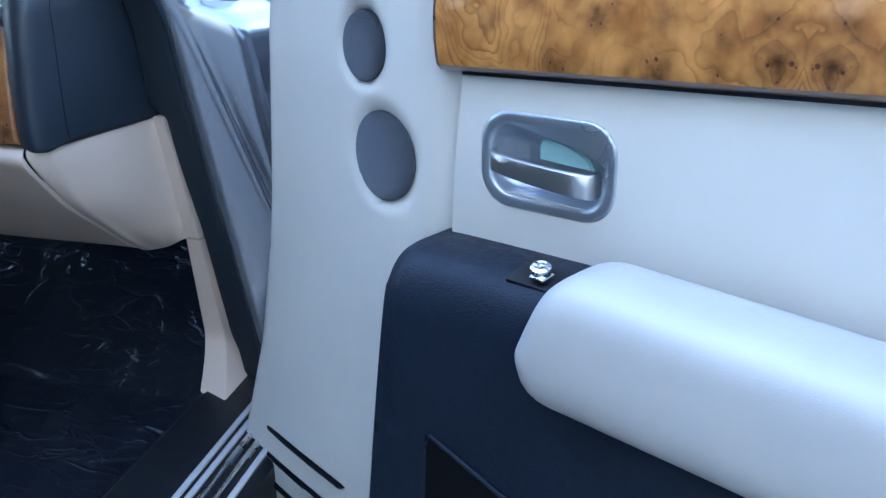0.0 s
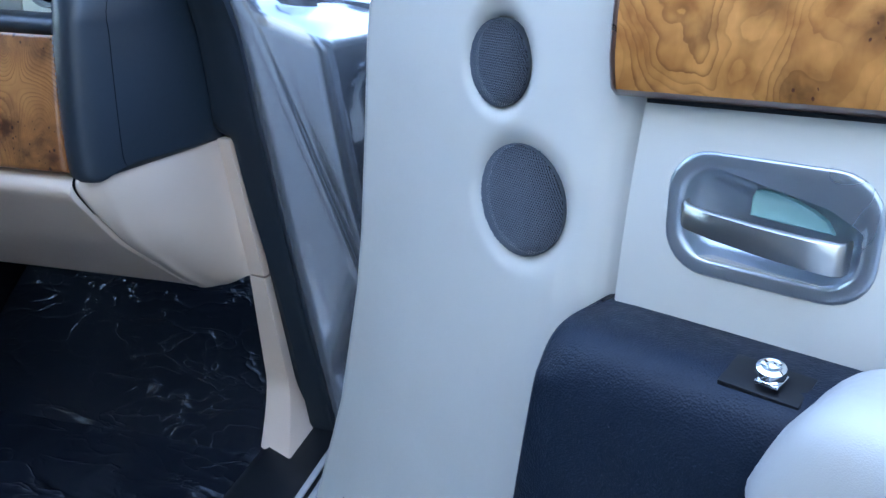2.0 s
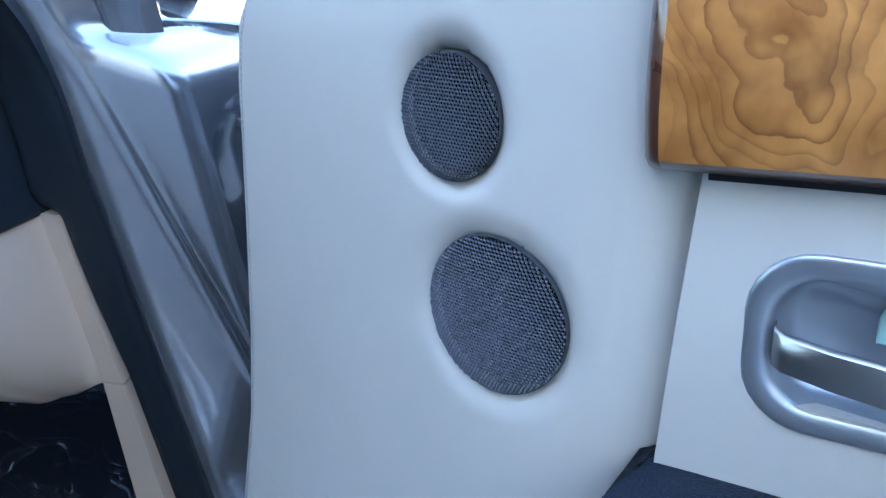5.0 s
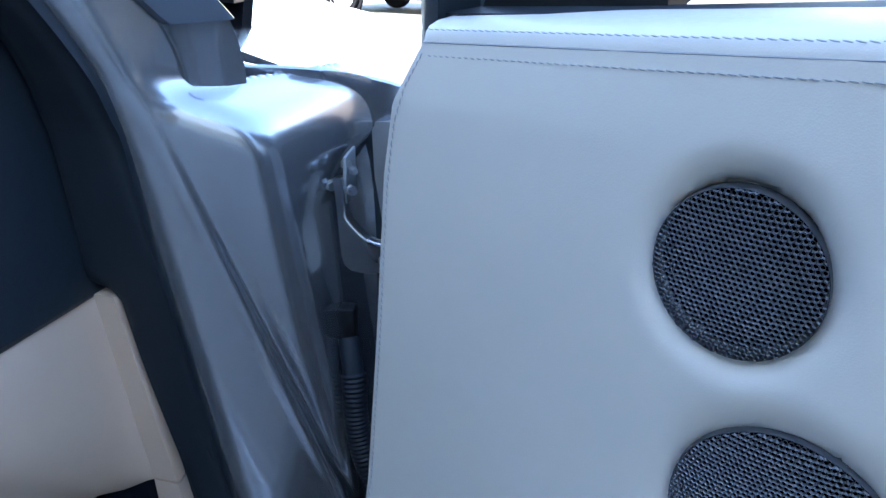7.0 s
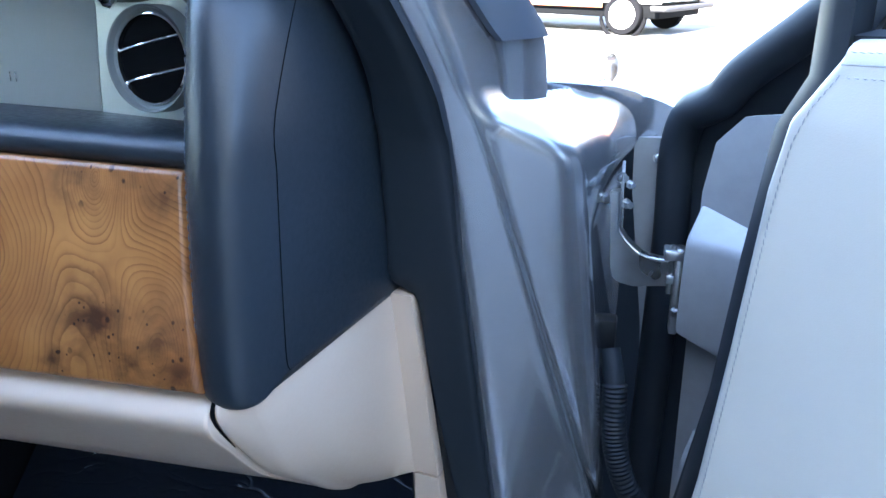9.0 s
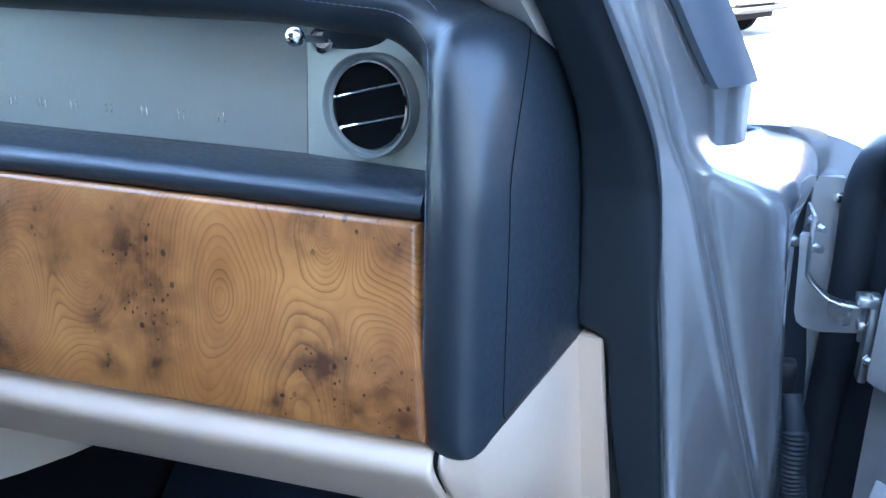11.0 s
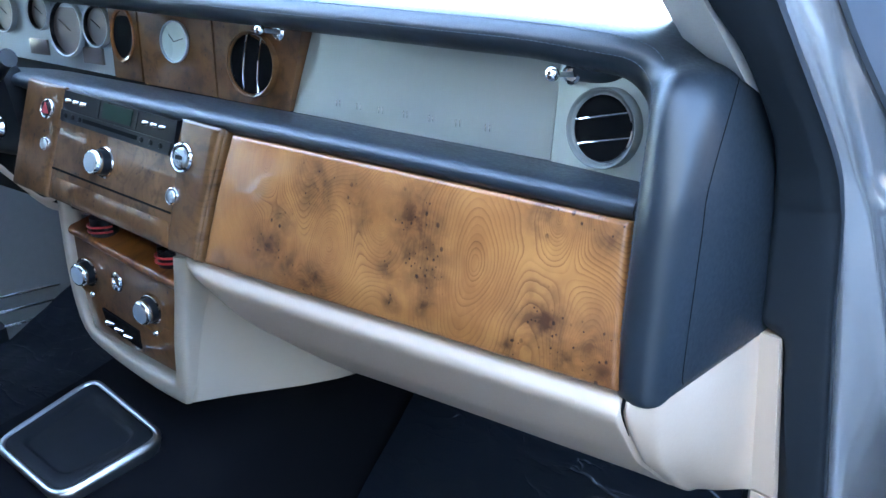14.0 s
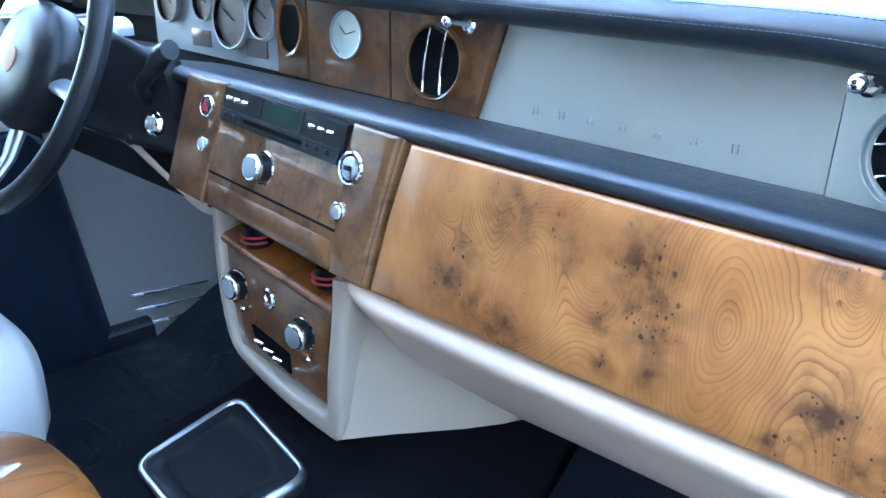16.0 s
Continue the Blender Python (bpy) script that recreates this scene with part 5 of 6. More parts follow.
def panel_pt(u, z):
    v = front_v(u, z)
    for cu, cz, r in SPEAKERS:
        d = math.hypot(u - cu, z - cz)
        if abs(d - r * 0.985) < 0.0019:
            k = r * 0.985 / d
            u, z, d = cu + (u - cu) * k, cz + (z - cz) * k, r * 0.985
        if d < r * 0.984:
            v -= 0.014
        elif d < r * 1.4:
            t = (d - r * 0.985) / (r * 0.415)
            v -= 0.0058 * (1 - t) ** 2
    lift = max(0.0, (z - 1.0) / 0.072) * 0.055 * (u + 0.285)
    return (u, -v, z + lift)


rows = []
nz, nu = 250, 150
for j in range(nz + 1):
    z = 0.235 + (1.072 - 0.235) * j / nz
    e, s = interp(EDGE, z), seam_u(z)
    if z < 0.27:
        e += 0.06 * ((0.27 - z) / 0.035) ** 2
    r = []
    for i in range(nu + 1):
        u = e + (s - e) * (i / nu)
        r.append(panel_pt(u, z))
    rows.append(r)
# the panel rolls over at its leading edge and along its top
full = []
for r in rows:
    a = Vector(r[0])
    full.append([a + Vector((0.006, 0.03, 0)), a + Vector((-0.001, 0.012, 0)), a + Vector((-0.0025, 0.005, 0)), *r])
top = full[-1]
for dy, dz in ((0.001, 0.0035), (0.004, 0.0062), (0.012, 0.0085), (0.03, 0.0100), (0.06, 0.0105)):
    full.append([Vector(p) + Vector((0.003 if k < 3 else 0, dy, dz)) for k, p in enumerate(top)])
part("front_panel", slab(full, lambda p: Vector((p.x, p.y + 0.02, p.z))), CREAM, door, "smooth cream leather panel", 60)


edge_run = []
for k in range(36):
    z = 0.42 + (1.066 - 0.42) * k / 35
    e = interp(EDGE, z)
    edge_run.append((e + 0.0035, -front_v(e + 0.0035, z) - 0.0004, z))
stitch_run(edge_run, door, THREAD_C, 0.0046, 0.00045, zig=(0.0003, 0, 0))
for zz, off in ((1.0645, 0.0), (1.0770, 0.0012)):
    stitch_run([(u, -front_v(u, 1.07) + off - 0.0004, zz + 0.052 * (u + 0.285)) for u in [-0.283 + 0.02 * k for k in range(15)]], door, THREAD_C, 0.0040, 0.00036, zig=(0, 0, 0.0003))
part("seam_piping", tube([(u, -front_v(u, 1.07) + 0.0004, 1.0708 + 0.054 * (u + 0.285)) for u in [-0.286 + 0.02 * k for k in range(15)]], 0.0006, 6), THREAD_C, door)


def perforated(cu, cz, r, parent):
    """A round speaker grille: a sheet of small hexagonal cells, each with a hole."""
    pitch = 0.0023
    verts, faces = [], []
    cells = int(r / pitch) + 2
    for j in range(-cells - 3, cells + 4):
        for i in range(-cells - 3, cells + 4):
            x = (i + 0.5 * (j % 2)) * pitch
            z = j * pitch * 0.866
            d = math.hypot(x, z)
            if d > r * 0.985 + pitch * 0.2:
                continue
            b = len(verts)
            dome = 0.0036 * (1 - (d / r) ** 6)
            for k in range(6):
                a = radians(60 * k + 30)
                verts.append((cu + x + pitch * 0.5773 * math.cos(a), -0.0005 - dome, cz + z + pitch * 0.5773 * math.sin(a)))
            for k in range(6):
                a = radians(60 * k + 30)
                verts.append((cu + x + pitch * 0.40 * math.cos(a), -dome, cz + z + pitch * 0.40 * math.sin(a)))
            for k in range(6):
                a = radians(60 * k + 30)
                verts.append((cu + x + pitch * 0.39 * math.cos(a), 0.0009 - dome, cz + z + pitch * 0.39 * math.sin(a)))
            for k in range(6):
                n = (k + 1) % 6
                faces.append((b + k, b + n, b + 6 + n, b + 6 + k))
                faces.append((b + 6 + k, b + 6 + n, b + 12 + n, b + 12 + k))
    for n, (x, y, z) in enumerate(verts):
        d = math.hypot(x - cu, z - cz)
        if d > r * 0.984:
            k = r * 0.984 / d
            verts[n] = (cu + (x - cu) * k, max(y, 0.0004), cz + (z - cz) * k)

    def place(p, deep=0.0018):
        return (p[0], p[1] - front_v(p[0], p[2]) + deep, p[2])

    def ring(profile):
        return [[place((cu + r * k * math.cos(a), 0, cz + r * k * math.sin(a)), d) for a in [2 * math.pi * i / 64 for i in range(64)]] for k, d in profile]
    prof = [(0.974, 0.0075), (0.974, 0.0024), (0.979, 0.0016), (0.986, 0.0016), (0.992, 0.0028), (0.992, 0.010)]
    g = part("speaker_grille", grid(ring(prof + prof[:1]), close_u=True), MESH, parent, "round metal speaker grille")
    tagged(part("perforated_sheet", ([place(p) for p in verts], [], faces), MESH, g, "finely perforated grey metal", 0), kind="stuff")
    part("speaker_backing", grid(ring([(0.99, 0.0105), (0.6, 0.0095), (0.2, 0.0088), (0.01, 0.0085)]), close_u=True), VOID, g)


for cu, cz, r in SPEAKERS:
    perforated(cu, cz, r, door)

# rear leather panel below the wood
def rear_pt(u, s):
    z = 0.833 + 0.160 * s + 0.03 * max(0.0, u) * s
    y = -0.004 - 0.003 * math.sin(math.pi * s)
    if abs(u - 0.1095) < 0.0554 and abs(0.833 + 0.160 * s - 0.9215) < 0.0305:
        y += 0.034
    return (max(u, seam_u(z) + 0.0006), y, z)


us = [0.0, 0.012, 0.02, 0.035, 0.044, 0.0525, 0.0542, 0.06, 0.08, 0.107, 0.13, 0.15, 0.1648, 0.1665, 0.173, 0.18, 0.2, 0.25, 0.3, 0.4, 0.6, 0.9]
ss = [0, 0.1, 0.2, 0.3, 0.345, 0.357, 0.364, 0.45, 0.55, 0.65, 0.72, 0.735, 0.742, 0.750, 0.78, 0.85, 0.92, 1.0]
part("rear_panel", slab([[rear_pt(u, s) for u in us] for s in ss], (0, 0.03, 0)), CREAM, door, "cream leather door panel", 60)
# wood capping: veneered face, with a darker red-brown edge below and at its end
CAP = ((-0.004, -0.0085), (-0.013, -0.0070), (-0.0190, -0.002), (-0.021, 0.006), (-0.0235, 0.02), (-0.024, 0.045), (-0.021, 0.07), (-0.014, 0.088), (0.0, 0.098), (0.03, 0.1))


def cap_rows(stations, prof):
    return [[(u, y + o, 0.9975 + 0.046 * u + z) for y, z in prof] for u, o in stations]


def cap_back(p):
    return Vector((p.x + 0.001, max(p.y + 0.004, 0.004), p.z))


ENDS = ((-0.0065, 0.0140), (-0.0050, 0.0060), (-0.0010, 0.0012), (0.003, 0.0))
RUN = tuple((u, 0.0) for u in (0.003, 0.05, 0.2, 0.4, 0.6, 0.9))
cap = part("wood_capping", slab(cap_rows(RUN, CAP[2:]), cap_back), WOOD_D, door, "glossy honey burl wood capping", 50)
part("end_edge", slab(cap_rows(ENDS, CAP), cap_back), WOOD_E, cap, "dark red-brown edge", 50)
part("lower_edge", slab(cap_rows(RUN, CAP[:3]), cap_back), WOOD_E, cap, "dark red-brown edge", 50)
part("capping_rail", slab([[(u, -0.0105, 0.9870 + 0.046 * u), (u, -0.011, 0.9898 + 0.046 * u)] for u in (0.022, 0.3, 0.9)], (0, 0.015, 0)), PLASTIC, door)

# inner handle
HM = frame_of((0.1095, -0.0065, 0.9215), (1, 0, 0.03), (0, -1, 0))


def leaf(w, h, r):
    """A rounded oblong whose upper side sweeps down towards the rear."""
    sweep = [min(1.0, max(0.0, (x + 0.004) / 0.060)) for x, y in rrect(w, h, r)]
    return [(x, y * (1 - 0.62 * k * k * (3 - 2 * k)) if y > 0 else y) for (x, y), k in zip(rrect(w, h, r), sweep)]


hd = part("door_handle", rings([(rrect(0.134, 0.084, 0.029), -0.004), (rrect(0.134, 0.084, 0.029), 0.0002), (rrect(0.1325, 0.0825, 0.0285), 0.0012), (rrect(0.129, 0.079, 0.0275), 0.0017), (rrect(0.119, 0.069, 0.024), 0.0014), (leaf(0.1135, 0.0635, 0.022), 0.0004), (leaf(0.1105, 0.0605, 0.021), -0.0025), (leaf(0.107, 0.057, 0.018), -0.011), (leaf(0.094, 0.047, 0.015), -0.0185), (leaf(0.05, 0.02, 0.008), -0.021)], HM, both=False), HANDLE, door, "satin grey handle bowl", 60)
lp = [(-0.0545, -0.001, -0.004), (-0.0535, -0.001, 0.003), (-0.049, -0.0015, 0.0075), (-0.03, -0.003, 0.0115), (0.0, -0.0055, 0.0135), (0.03, -0.008, 0.0125), (0.045, -0.0095, 0.009), (0.049, -0.0098, 0.005), (0.0500, -0.010, -0.003)]
rows = []
for x, y, h in lp:
    k = 0.0088 + 0.0018 * (x + 0.046) / 0.1
    prof = [(k * 0.75, -0.0045), (k, -0.001), (k * 0.97, 0.0012), (k * 0.86, 0.0024), (0.0, 0.0032), (-k * 0.9, 0.0024), (-k, 0.0005), (-k * 0.8, -0.003)]
    rows.append([HM @ Vector((x, y + a, h + b)) for a, b in prof])
part("lever", grid(rows, close_u=True, caps=True), LEVER, hd, "polished metal pull lever", 40)
glass = [(-0.0165, 0.0), (0.036, -0.003), (0.031, 0.0045), (0.022, 0.0100), (0.010, 0.0150), (-0.002, 0.0176), (-0.010, 0.0182), (-0.0145, 0.0172), (-0.0165, 0.0120)]
part("lens", rings([(glass, -0.024), (glass, -0.0165), ([(x * 0.96 + 0.0003, y * 0.94 + 0.0005) for x, y in glass], -0.0158)], HM), GREEN, hd, "pale green courtesy lens")

# black leather armrest base, with a flat black sheet for its pocket
rows = []
for u, du in ((-0.001, 0.012), (0.0, 0.004), (0.003, 0.0), (0.02, 0), (0.05, 0), (0.2, 0), (0.4, 0), (0.9, 0)):
    r = []
    for v, z in ((-0.020, 0.8365), (0.004, 0.8385), (0.030, 0.8405), (0.056, 0.839), (0.072, 0.832), (0.082, 0.819), (0.087, 0.80), (0.089, 0.76), (0.090, 0.69), (0.090, 0.60), (0.088, 0.45), (0.07, 0.30)):
        uu = u + 0.006 - (0.145 * max(0.0, 0.80 - z) if u < 0.01 else 0.0)
        lift = 0.045 * min(u, 0.16) if z > 0.8 else 0
        k = max(0.0, 1 - u / 0.02) if u >= 0 else 1
        if u < 0.06:
            uu -= 0.012 * min(1.0, max(0.0, v / 0.05)) * min(1.0, max(0.0, (z - 0.45) / 0.35)) * (1 - max(0.0, u) / 0.06)
        r.append((uu, -(v - du * (1 if v > 0.03 else 0.0)), z + lift - (0.010 * k * (v / 0.09) if z > 0.8 else 0)))
    rows.append(r)
part("armrest_base", slab(smooth_rows(rows, 4, 1), lambda p: Vector((p.x, 0.03, p.z))), BLACK, door, "black grained leather armrest base", 50)
stitch_run([(0.0015, -v, z) for v, z in ((0.01, 0.8385), (0.03, 0.837), (0.052, 0.834), (0.066, 0.826), (0.076, 0.811), (0.081, 0.795))] + [(-0.145 * (0.80 - z) + 0.003, -0.0855, z) for z in (0.77, 0.74, 0.70, 0.65, 0.60)], door, BLACK, 0.005, 0.0005, (-0.0005, -0.0004, 0.0003))
# no recess here: the pocket's inner shade is a black sheet
part("pocket", slab([[(0.05, -0.0925, 0.675), (0.30, -0.0925, 0.60), (0.9, -0.0925, 0.58)], [(0.045, -0.0925, 0.50), (0.3, -0.0925, 0.46), (0.9, -0.0925, 0.46)]], (0, 0.003, 0)), VOID, door, "black sheet standing for the shaded pocket opening")
part("pocket_lip", tube([(0.046, -0.0915, 0.48), (0.049, -0.0925, 0.66), (0.056, -0.0925, 0.676), (0.30, -0.0925, 0.602), (0.9, -0.0925, 0.582)], 0.0022, 8), BLACK, door)
# cream arm pad with a raked, rounded nose
rows = []
for s, k in ((0.0, 0.30), (0.0008, 0.45), (0.002, 0.60), (0.0045, 0.73), (0.008, 0.83), (0.0125, 0.905), (0.018, 0.955), (0.025, 0.987), (0.034, 1.0), (0.08, 1.0), (0.25, 1.0), (0.70, 1.0)):
    r = []
    cv, cz = 0.072, 0.824
    for a in range(72):
        t = 2 * math.pi * a / 72
        c, sn = math.cos(t), math.sin(t)
        v, z = cv + 0.052 * k * math.copysign(abs(c) ** 0.6, c), cz + (0.054 if sn > 0 else 0.064) * k * math.copysign(abs(sn) ** 0.6, sn)
        nose = 0.152 + 0.40 * max(0.0, z - 0.80) + 0.05 * max(0.0, 0.80 - z)
        r.append((nose + s, -v, z + 0.006 * c - 0.03 * s))
    rows.append(r)
part("arm_pad", grid(rows, close_u=True, caps=True), PAD, door, "padded worn cream leather armrest, darkened to offset light", 60)
rs = random.Random(3)
for k in range(4):
    u0, v0 = 0.27 + 0.05 * rs.random(), 0.06 + 0.035 * rs.random()
    pts = [Vector((u0 + 0.010 * t * (1 + 0.5 * k % 2), -(v0 + 0.010 * t), 0.8777 - 0.03 * (u0 - 0.16) - 0.10 * max(0.0, v0 + 0.01 * t - 0.075) ** 1.1)) for t in (0, 0.5, 1.0, 1.6)]
    part("scuff", tube(pts, [0.0002, 0.0006, 0.0005, 0.0002], 5), THREAD_C, door, "faint dark scuff")
# small chrome switch on the armrest
PM = frame_of((0.141, -0.054, 0.8438), (1, 0, 0.045), (0, -0.20, 1))
sp = part("switch_plate", box(-0.024, 0.024, -0.015, 0.015, -0.003, 0.0013, 0.0007, m=PM), PLASTIC, door, "black switch plate")
m = frame_of((0.1435, -0.057, 0.8475), (1, 0, 0), (0.05, -0.25, 1))
part("switch_socket", box(0.1375, 0.152, -0.067, -0.049, 0.8465, 0.849, 0.001), CHROME, sp, "chrome switch socket")
part("switch_knob", lathe([(0.006, 0.0), (0.0085, 0.003), (0.0092, 0.006), (0.0085, 0.009), (0.006, 0.0105), (0.003, 0.0095), (0.0, 0.0098)], 28, m), CHROME, sp, "round chrome switch knob")
part("knob_spiral", tube([m @ Vector((0.0045 * math.cos(a) * (1 - a / 8), 0.0045 * math.sin(a) * (1 - a / 8), 0.0103)) for a in [0.35 * k for k in range(14)]], 0.0007, 5), STEEL, sp)
# three bright strips low on the front panel
for za, ua, zb, ub in ((0.4365, -0.368, 0.448, -0.169), (0.389, -0.389, 0.4005, -0.190), (0.345, -0.4045, 0.3565, -0.2055)):
    pts = [(ua + (ub - ua) * t, -front_v(ua + (ub - ua) * t, za) - 0.0012, za + (zb - za) * t) for t in (0, 0.04, 0.3, 0.6, 0.96, 1)]
    part("trim_strip", tube(pts, [0.001, 0.0034, 0.0048, 0.0052, 0.0050, 0.002], 12, flat=0.6), TRIM, door, "slim chrome strip")
    # thin shadow along the strip, drawn as a black tube set slightly higher
    part("strip_shadow", tube([Vector(p) + Vector((0, 0.0010, 0.0010)) for p in pts], [0.0015, 0.0042, 0.0056, 0.0060, 0.0058, 0.0025], 12, flat=0.5), VOID, door, "black tube standing for the shadow by the strip")

# door shell, seals and window sill
part("door_shell", slab([[(-0.33, 0.125, z), (-0.26, 0.10, z), (0.0, 0.08, z), (0.9, 0.06, z)] for z in (0.22, 0.5, 0.8, 1.03)], lambda p: Vector((p.x * 0.98 + 0.02, 0.23, p.z))), PAINT, door, "grey-silver painted door shell", 40)
rows = [[(interp(EDGE, min(z, 1.06)) + a, 0.05 + b, z) for a, b in ((0.004, 0.012), (-0.006, 0.016), (-0.018, 0.030), (-0.020, 0.044), (0.004, 0.055))] for z in (0.24, 0.4, 0.55, 0.7, 0.85, 0.95, 1.03, 1.06, 1.10, 1.16)]
part("edge_seal", grid(rows, close_u=True, caps=True), RUBBER, door, "black rubber edge seal", 60)
rows = [[(interp(EDGE, min(z, 1.06)) + a - 0.008 + 0.5 * max(0, z - 1.06), 0.115 + b, z) for a, b in ((0.0, 0.0), (-0.012, 0.002), (-0.018, 0.010), (-0.012, 0.018), (0.0, 0.02))] for z in (0.24, 0.6, 0.9, 1.05, 1.10, 1.16, 1.25, 1.4)]
part("frame_seal", grid(rows, close_u=True, caps=True), RUBBER, door, "black rubber frame seal", 60)
def hinge_box(u0, z0, tall):
    """A pressed hinge cover: upright front, sloping top, and a foot that falls towards the hinge line."""
    rows = []
    for u, f in ((u0 + 0.004, 0.0), (u0, 0.003), (u0 + 0.0012, 0.0), (u0 + 0.005, -0.0015), (-0.36, -0.002), (-0.30, -0.002)):
        low = z0 - tall - 0.28 * (u - u0)
        rows.append([(u, y + f, z) for y, z in ((0.300, low - 0.01), (0.240, low), (0.2335, low + 0.004), (0.2320, low + 0.010), (0.2335, z0 - 0.006), (0.2350, z0), (0.2385, z0 + 0.0045), (0.268, z0 + 0.032), (0.273, z0 + 0.0355), (0.279, z0 + 0.0370), (0.320, z0 + 0.038))])
    part("hinge_box", slab(rows, lambda p: Vector((p.x, p.y + 0.012, p.z))), PRIMER, door, "grey painted hinge cover with a sloping top", 40)


hinge_box(-0.434, 0.892, 0.088)
hinge_box(-0.4155, 0.680, 0.09)
part("inner_plate", slab([[(-0.43, 0.262, 0.5), (-0.30, 0.23, 0.5)], [(-0.435, 0.262, 0.93), (-0.30, 0.23, 0.93)], [(-0.428, 0.262, 0.975), (-0.30, 0.23, 0.975)], [(-0.405, 0.258, 1.0), (-0.30, 0.23, 1.003)], [(-0.37, 0.25, 1.007), (-0.30, 0.23, 1.008)]], (0.004, 0.012, 0)), PRIMER, door, "grey painted inner plate", 40)
outer = curve_pts([(-0.501, 0.330, 0.30), (-0.494, 0.330, 0.60), (-0.488, 0.328, 0.84), (-0.489, 0.326, 0.93), (-0.485, 0.322, 0.965), (-0.474, 0.315, 0.987), (-0.456, 0.306, 0.997), (-0.440, 0.300, 1.008), (-0.422, 0.294, 1.030), (-0.38, 0.28, 1.064), (-0.33, 0.262, 1.105), (-0.27, 0.245, 1.158), (-0.2, 0.22, 1.225)], 4)
part("outer_seal", tube(outer, 0.0175, 14, up=(0, 1, 0)), RUBBER, door, "black rubber outer seal", 80)
part("seal_web", slab([[q, Vector((max(-0.33, q.x + 0.06), q.y - 0.012, q.z)), Vector((max(-0.30, q.x + 0.13), q.y - 0.03, q.z))] for q in [Vector(p) + Vector((0.004, 0.004, -0.004)) for p in outer]], (0.002, 0.006, 0)), RUBBER, door, "black rubber web", 50)
part("sail_panel", slab([[(-0.288, 0.095, 1.070), (-0.185, 0.105, 1.085)], [(-0.268, 0.10, 1.12), (-0.185, 0.105, 1.13)], [(-0.22, 0.11, 1.20), (-0.19, 0.11, 1.205)]], (0, 0.03, 0)), PLASTIC, door, "black mirror sail panel")
part("window_sill", slab([[(-0.29, 0.070, 1.083), (-0.28, 0.11, 1.086)], [(-0.185, 0.065, 1.0865), (-0.185, 0.11, 1.089)], [(0.0, 0.055, 1.098), (0.0, 0.11, 1.100)], [(0.9, 0.04, 1.115), (0.9, 0.10, 1.12)]], (0, 0, -0.03)), RUBBER, door)
part("door_mirror", box(-0.105, 0.13, 0.22, 0.36, 1.075, 1.25, 0.04, 3), SATIN, door, "black exterior mirror housing")

# check strap and bolts between pillar and door
chk = thing("door_check", "cast metal door check strap bolted to the pillar", "door hardware")
arm = (((0.979, 0.924), (0.987, 0.925)), ((0.981, 0.905), (0.988, 0.905)), ((0.983, 0.872), (0.989, 0.889)), ((0.9842, 0.852), (0.995, 0.881)), ((0.9870, 0.843), (1.002, 0.8745)), ((0.993, 0.8385), (1.008, 0.870)), ((1.006, 0.837), (1.016, 0.8673)), ((1.022, 0.840), (1.026, 0.8665)), ((1.038, 0.843), (1.036, 0.867)))
part("check_arm", slab([[(x, 0.298 - 0.22 * (x - 0.98), z) for x, z in pair] for pair in arm], (0.003, 0.011, 0)), STEEL, chk, "cast grey metal arm", 40)
part("arm_rim", tube([(b[0] + 0.0005, 0.2965 - 0.22 * (b[0] - 0.98), b[1]) for a, b in arm], 0.0016, 8), STEEL, chk)
part("end_plate", box(1.040, 1.0475, 0.274, 0.290, 0.800, 0.882, 0.002), STEEL, chk)
part("end_lug", box(1.030, 1.049, 0.272, 0.292, 0.8715, 0.8805, 0.0015), STEEL, chk, "small metal lug")
part("end_lug", box(1.033, 1.043, 0.276, 0.290, 0.848, 0.8565, 0.0015), STEEL, chk, "small metal lug")
part("clevis_pin", tube([(1.037, 0.280, 0.838), (1.037, 0.280, 0.884)], 0.0024, 10), STEEL, chk)
part("pillar_bracket", box(0.988, 0.991, 0.300, 0.345, 0.900, 0.942, 0.001), PRIMER, chk, "grey painted bracket")
for p, r, tall in (((0.9935, 0.303, 0.9125), 0.0052, 0.008), ((0.988, 0.312, 0.934), 0.0052, 0.007), ((0.9955, 0.306, 0.9295), 0.0042, 0.006), ((0.9755, 0.306, 0.9155), 0.0058, 0.005), ((1.043, 0.272, 0.824), 0.0055, 0.006)):
    m = frame_of(p, (0, 0, 1), (0.55, -0.80, 0))
    b = part("bolt", lathe([(r, 0), (r, 0.0015), (r * 0.72, 0.0015), (r * 0.70, tall), (0.0, tall)], 6, m), STEEL, chk, "hexagon bolt", 15)
wire = thing("wiring_conduit", "black ribbed cable conduit between body and door", "cable")
pts = curve_pts([(0.990, 0.285, 0.775), (0.997, 0.270, 0.745), (1.000, 0.262, 0.70), (1.010, 0.255, 0.66), (1.03, 0.255, 0.62)], 14)
part("conduit", tube(curve_pts(pts, 3), [0.0105 + (0.0016 if (i // 2) % 2 and i > 40 else 0) - (0.0005 if i <= 40 else 0) for i in range(len(pts) * 3 - 2)], 16), RUBBER, wire, "", 80)
part("conduit_clip", box(0.978, 0.995, 0.292, 0.312, 0.765, 0.80, 0.003), PLASTIC, wire)


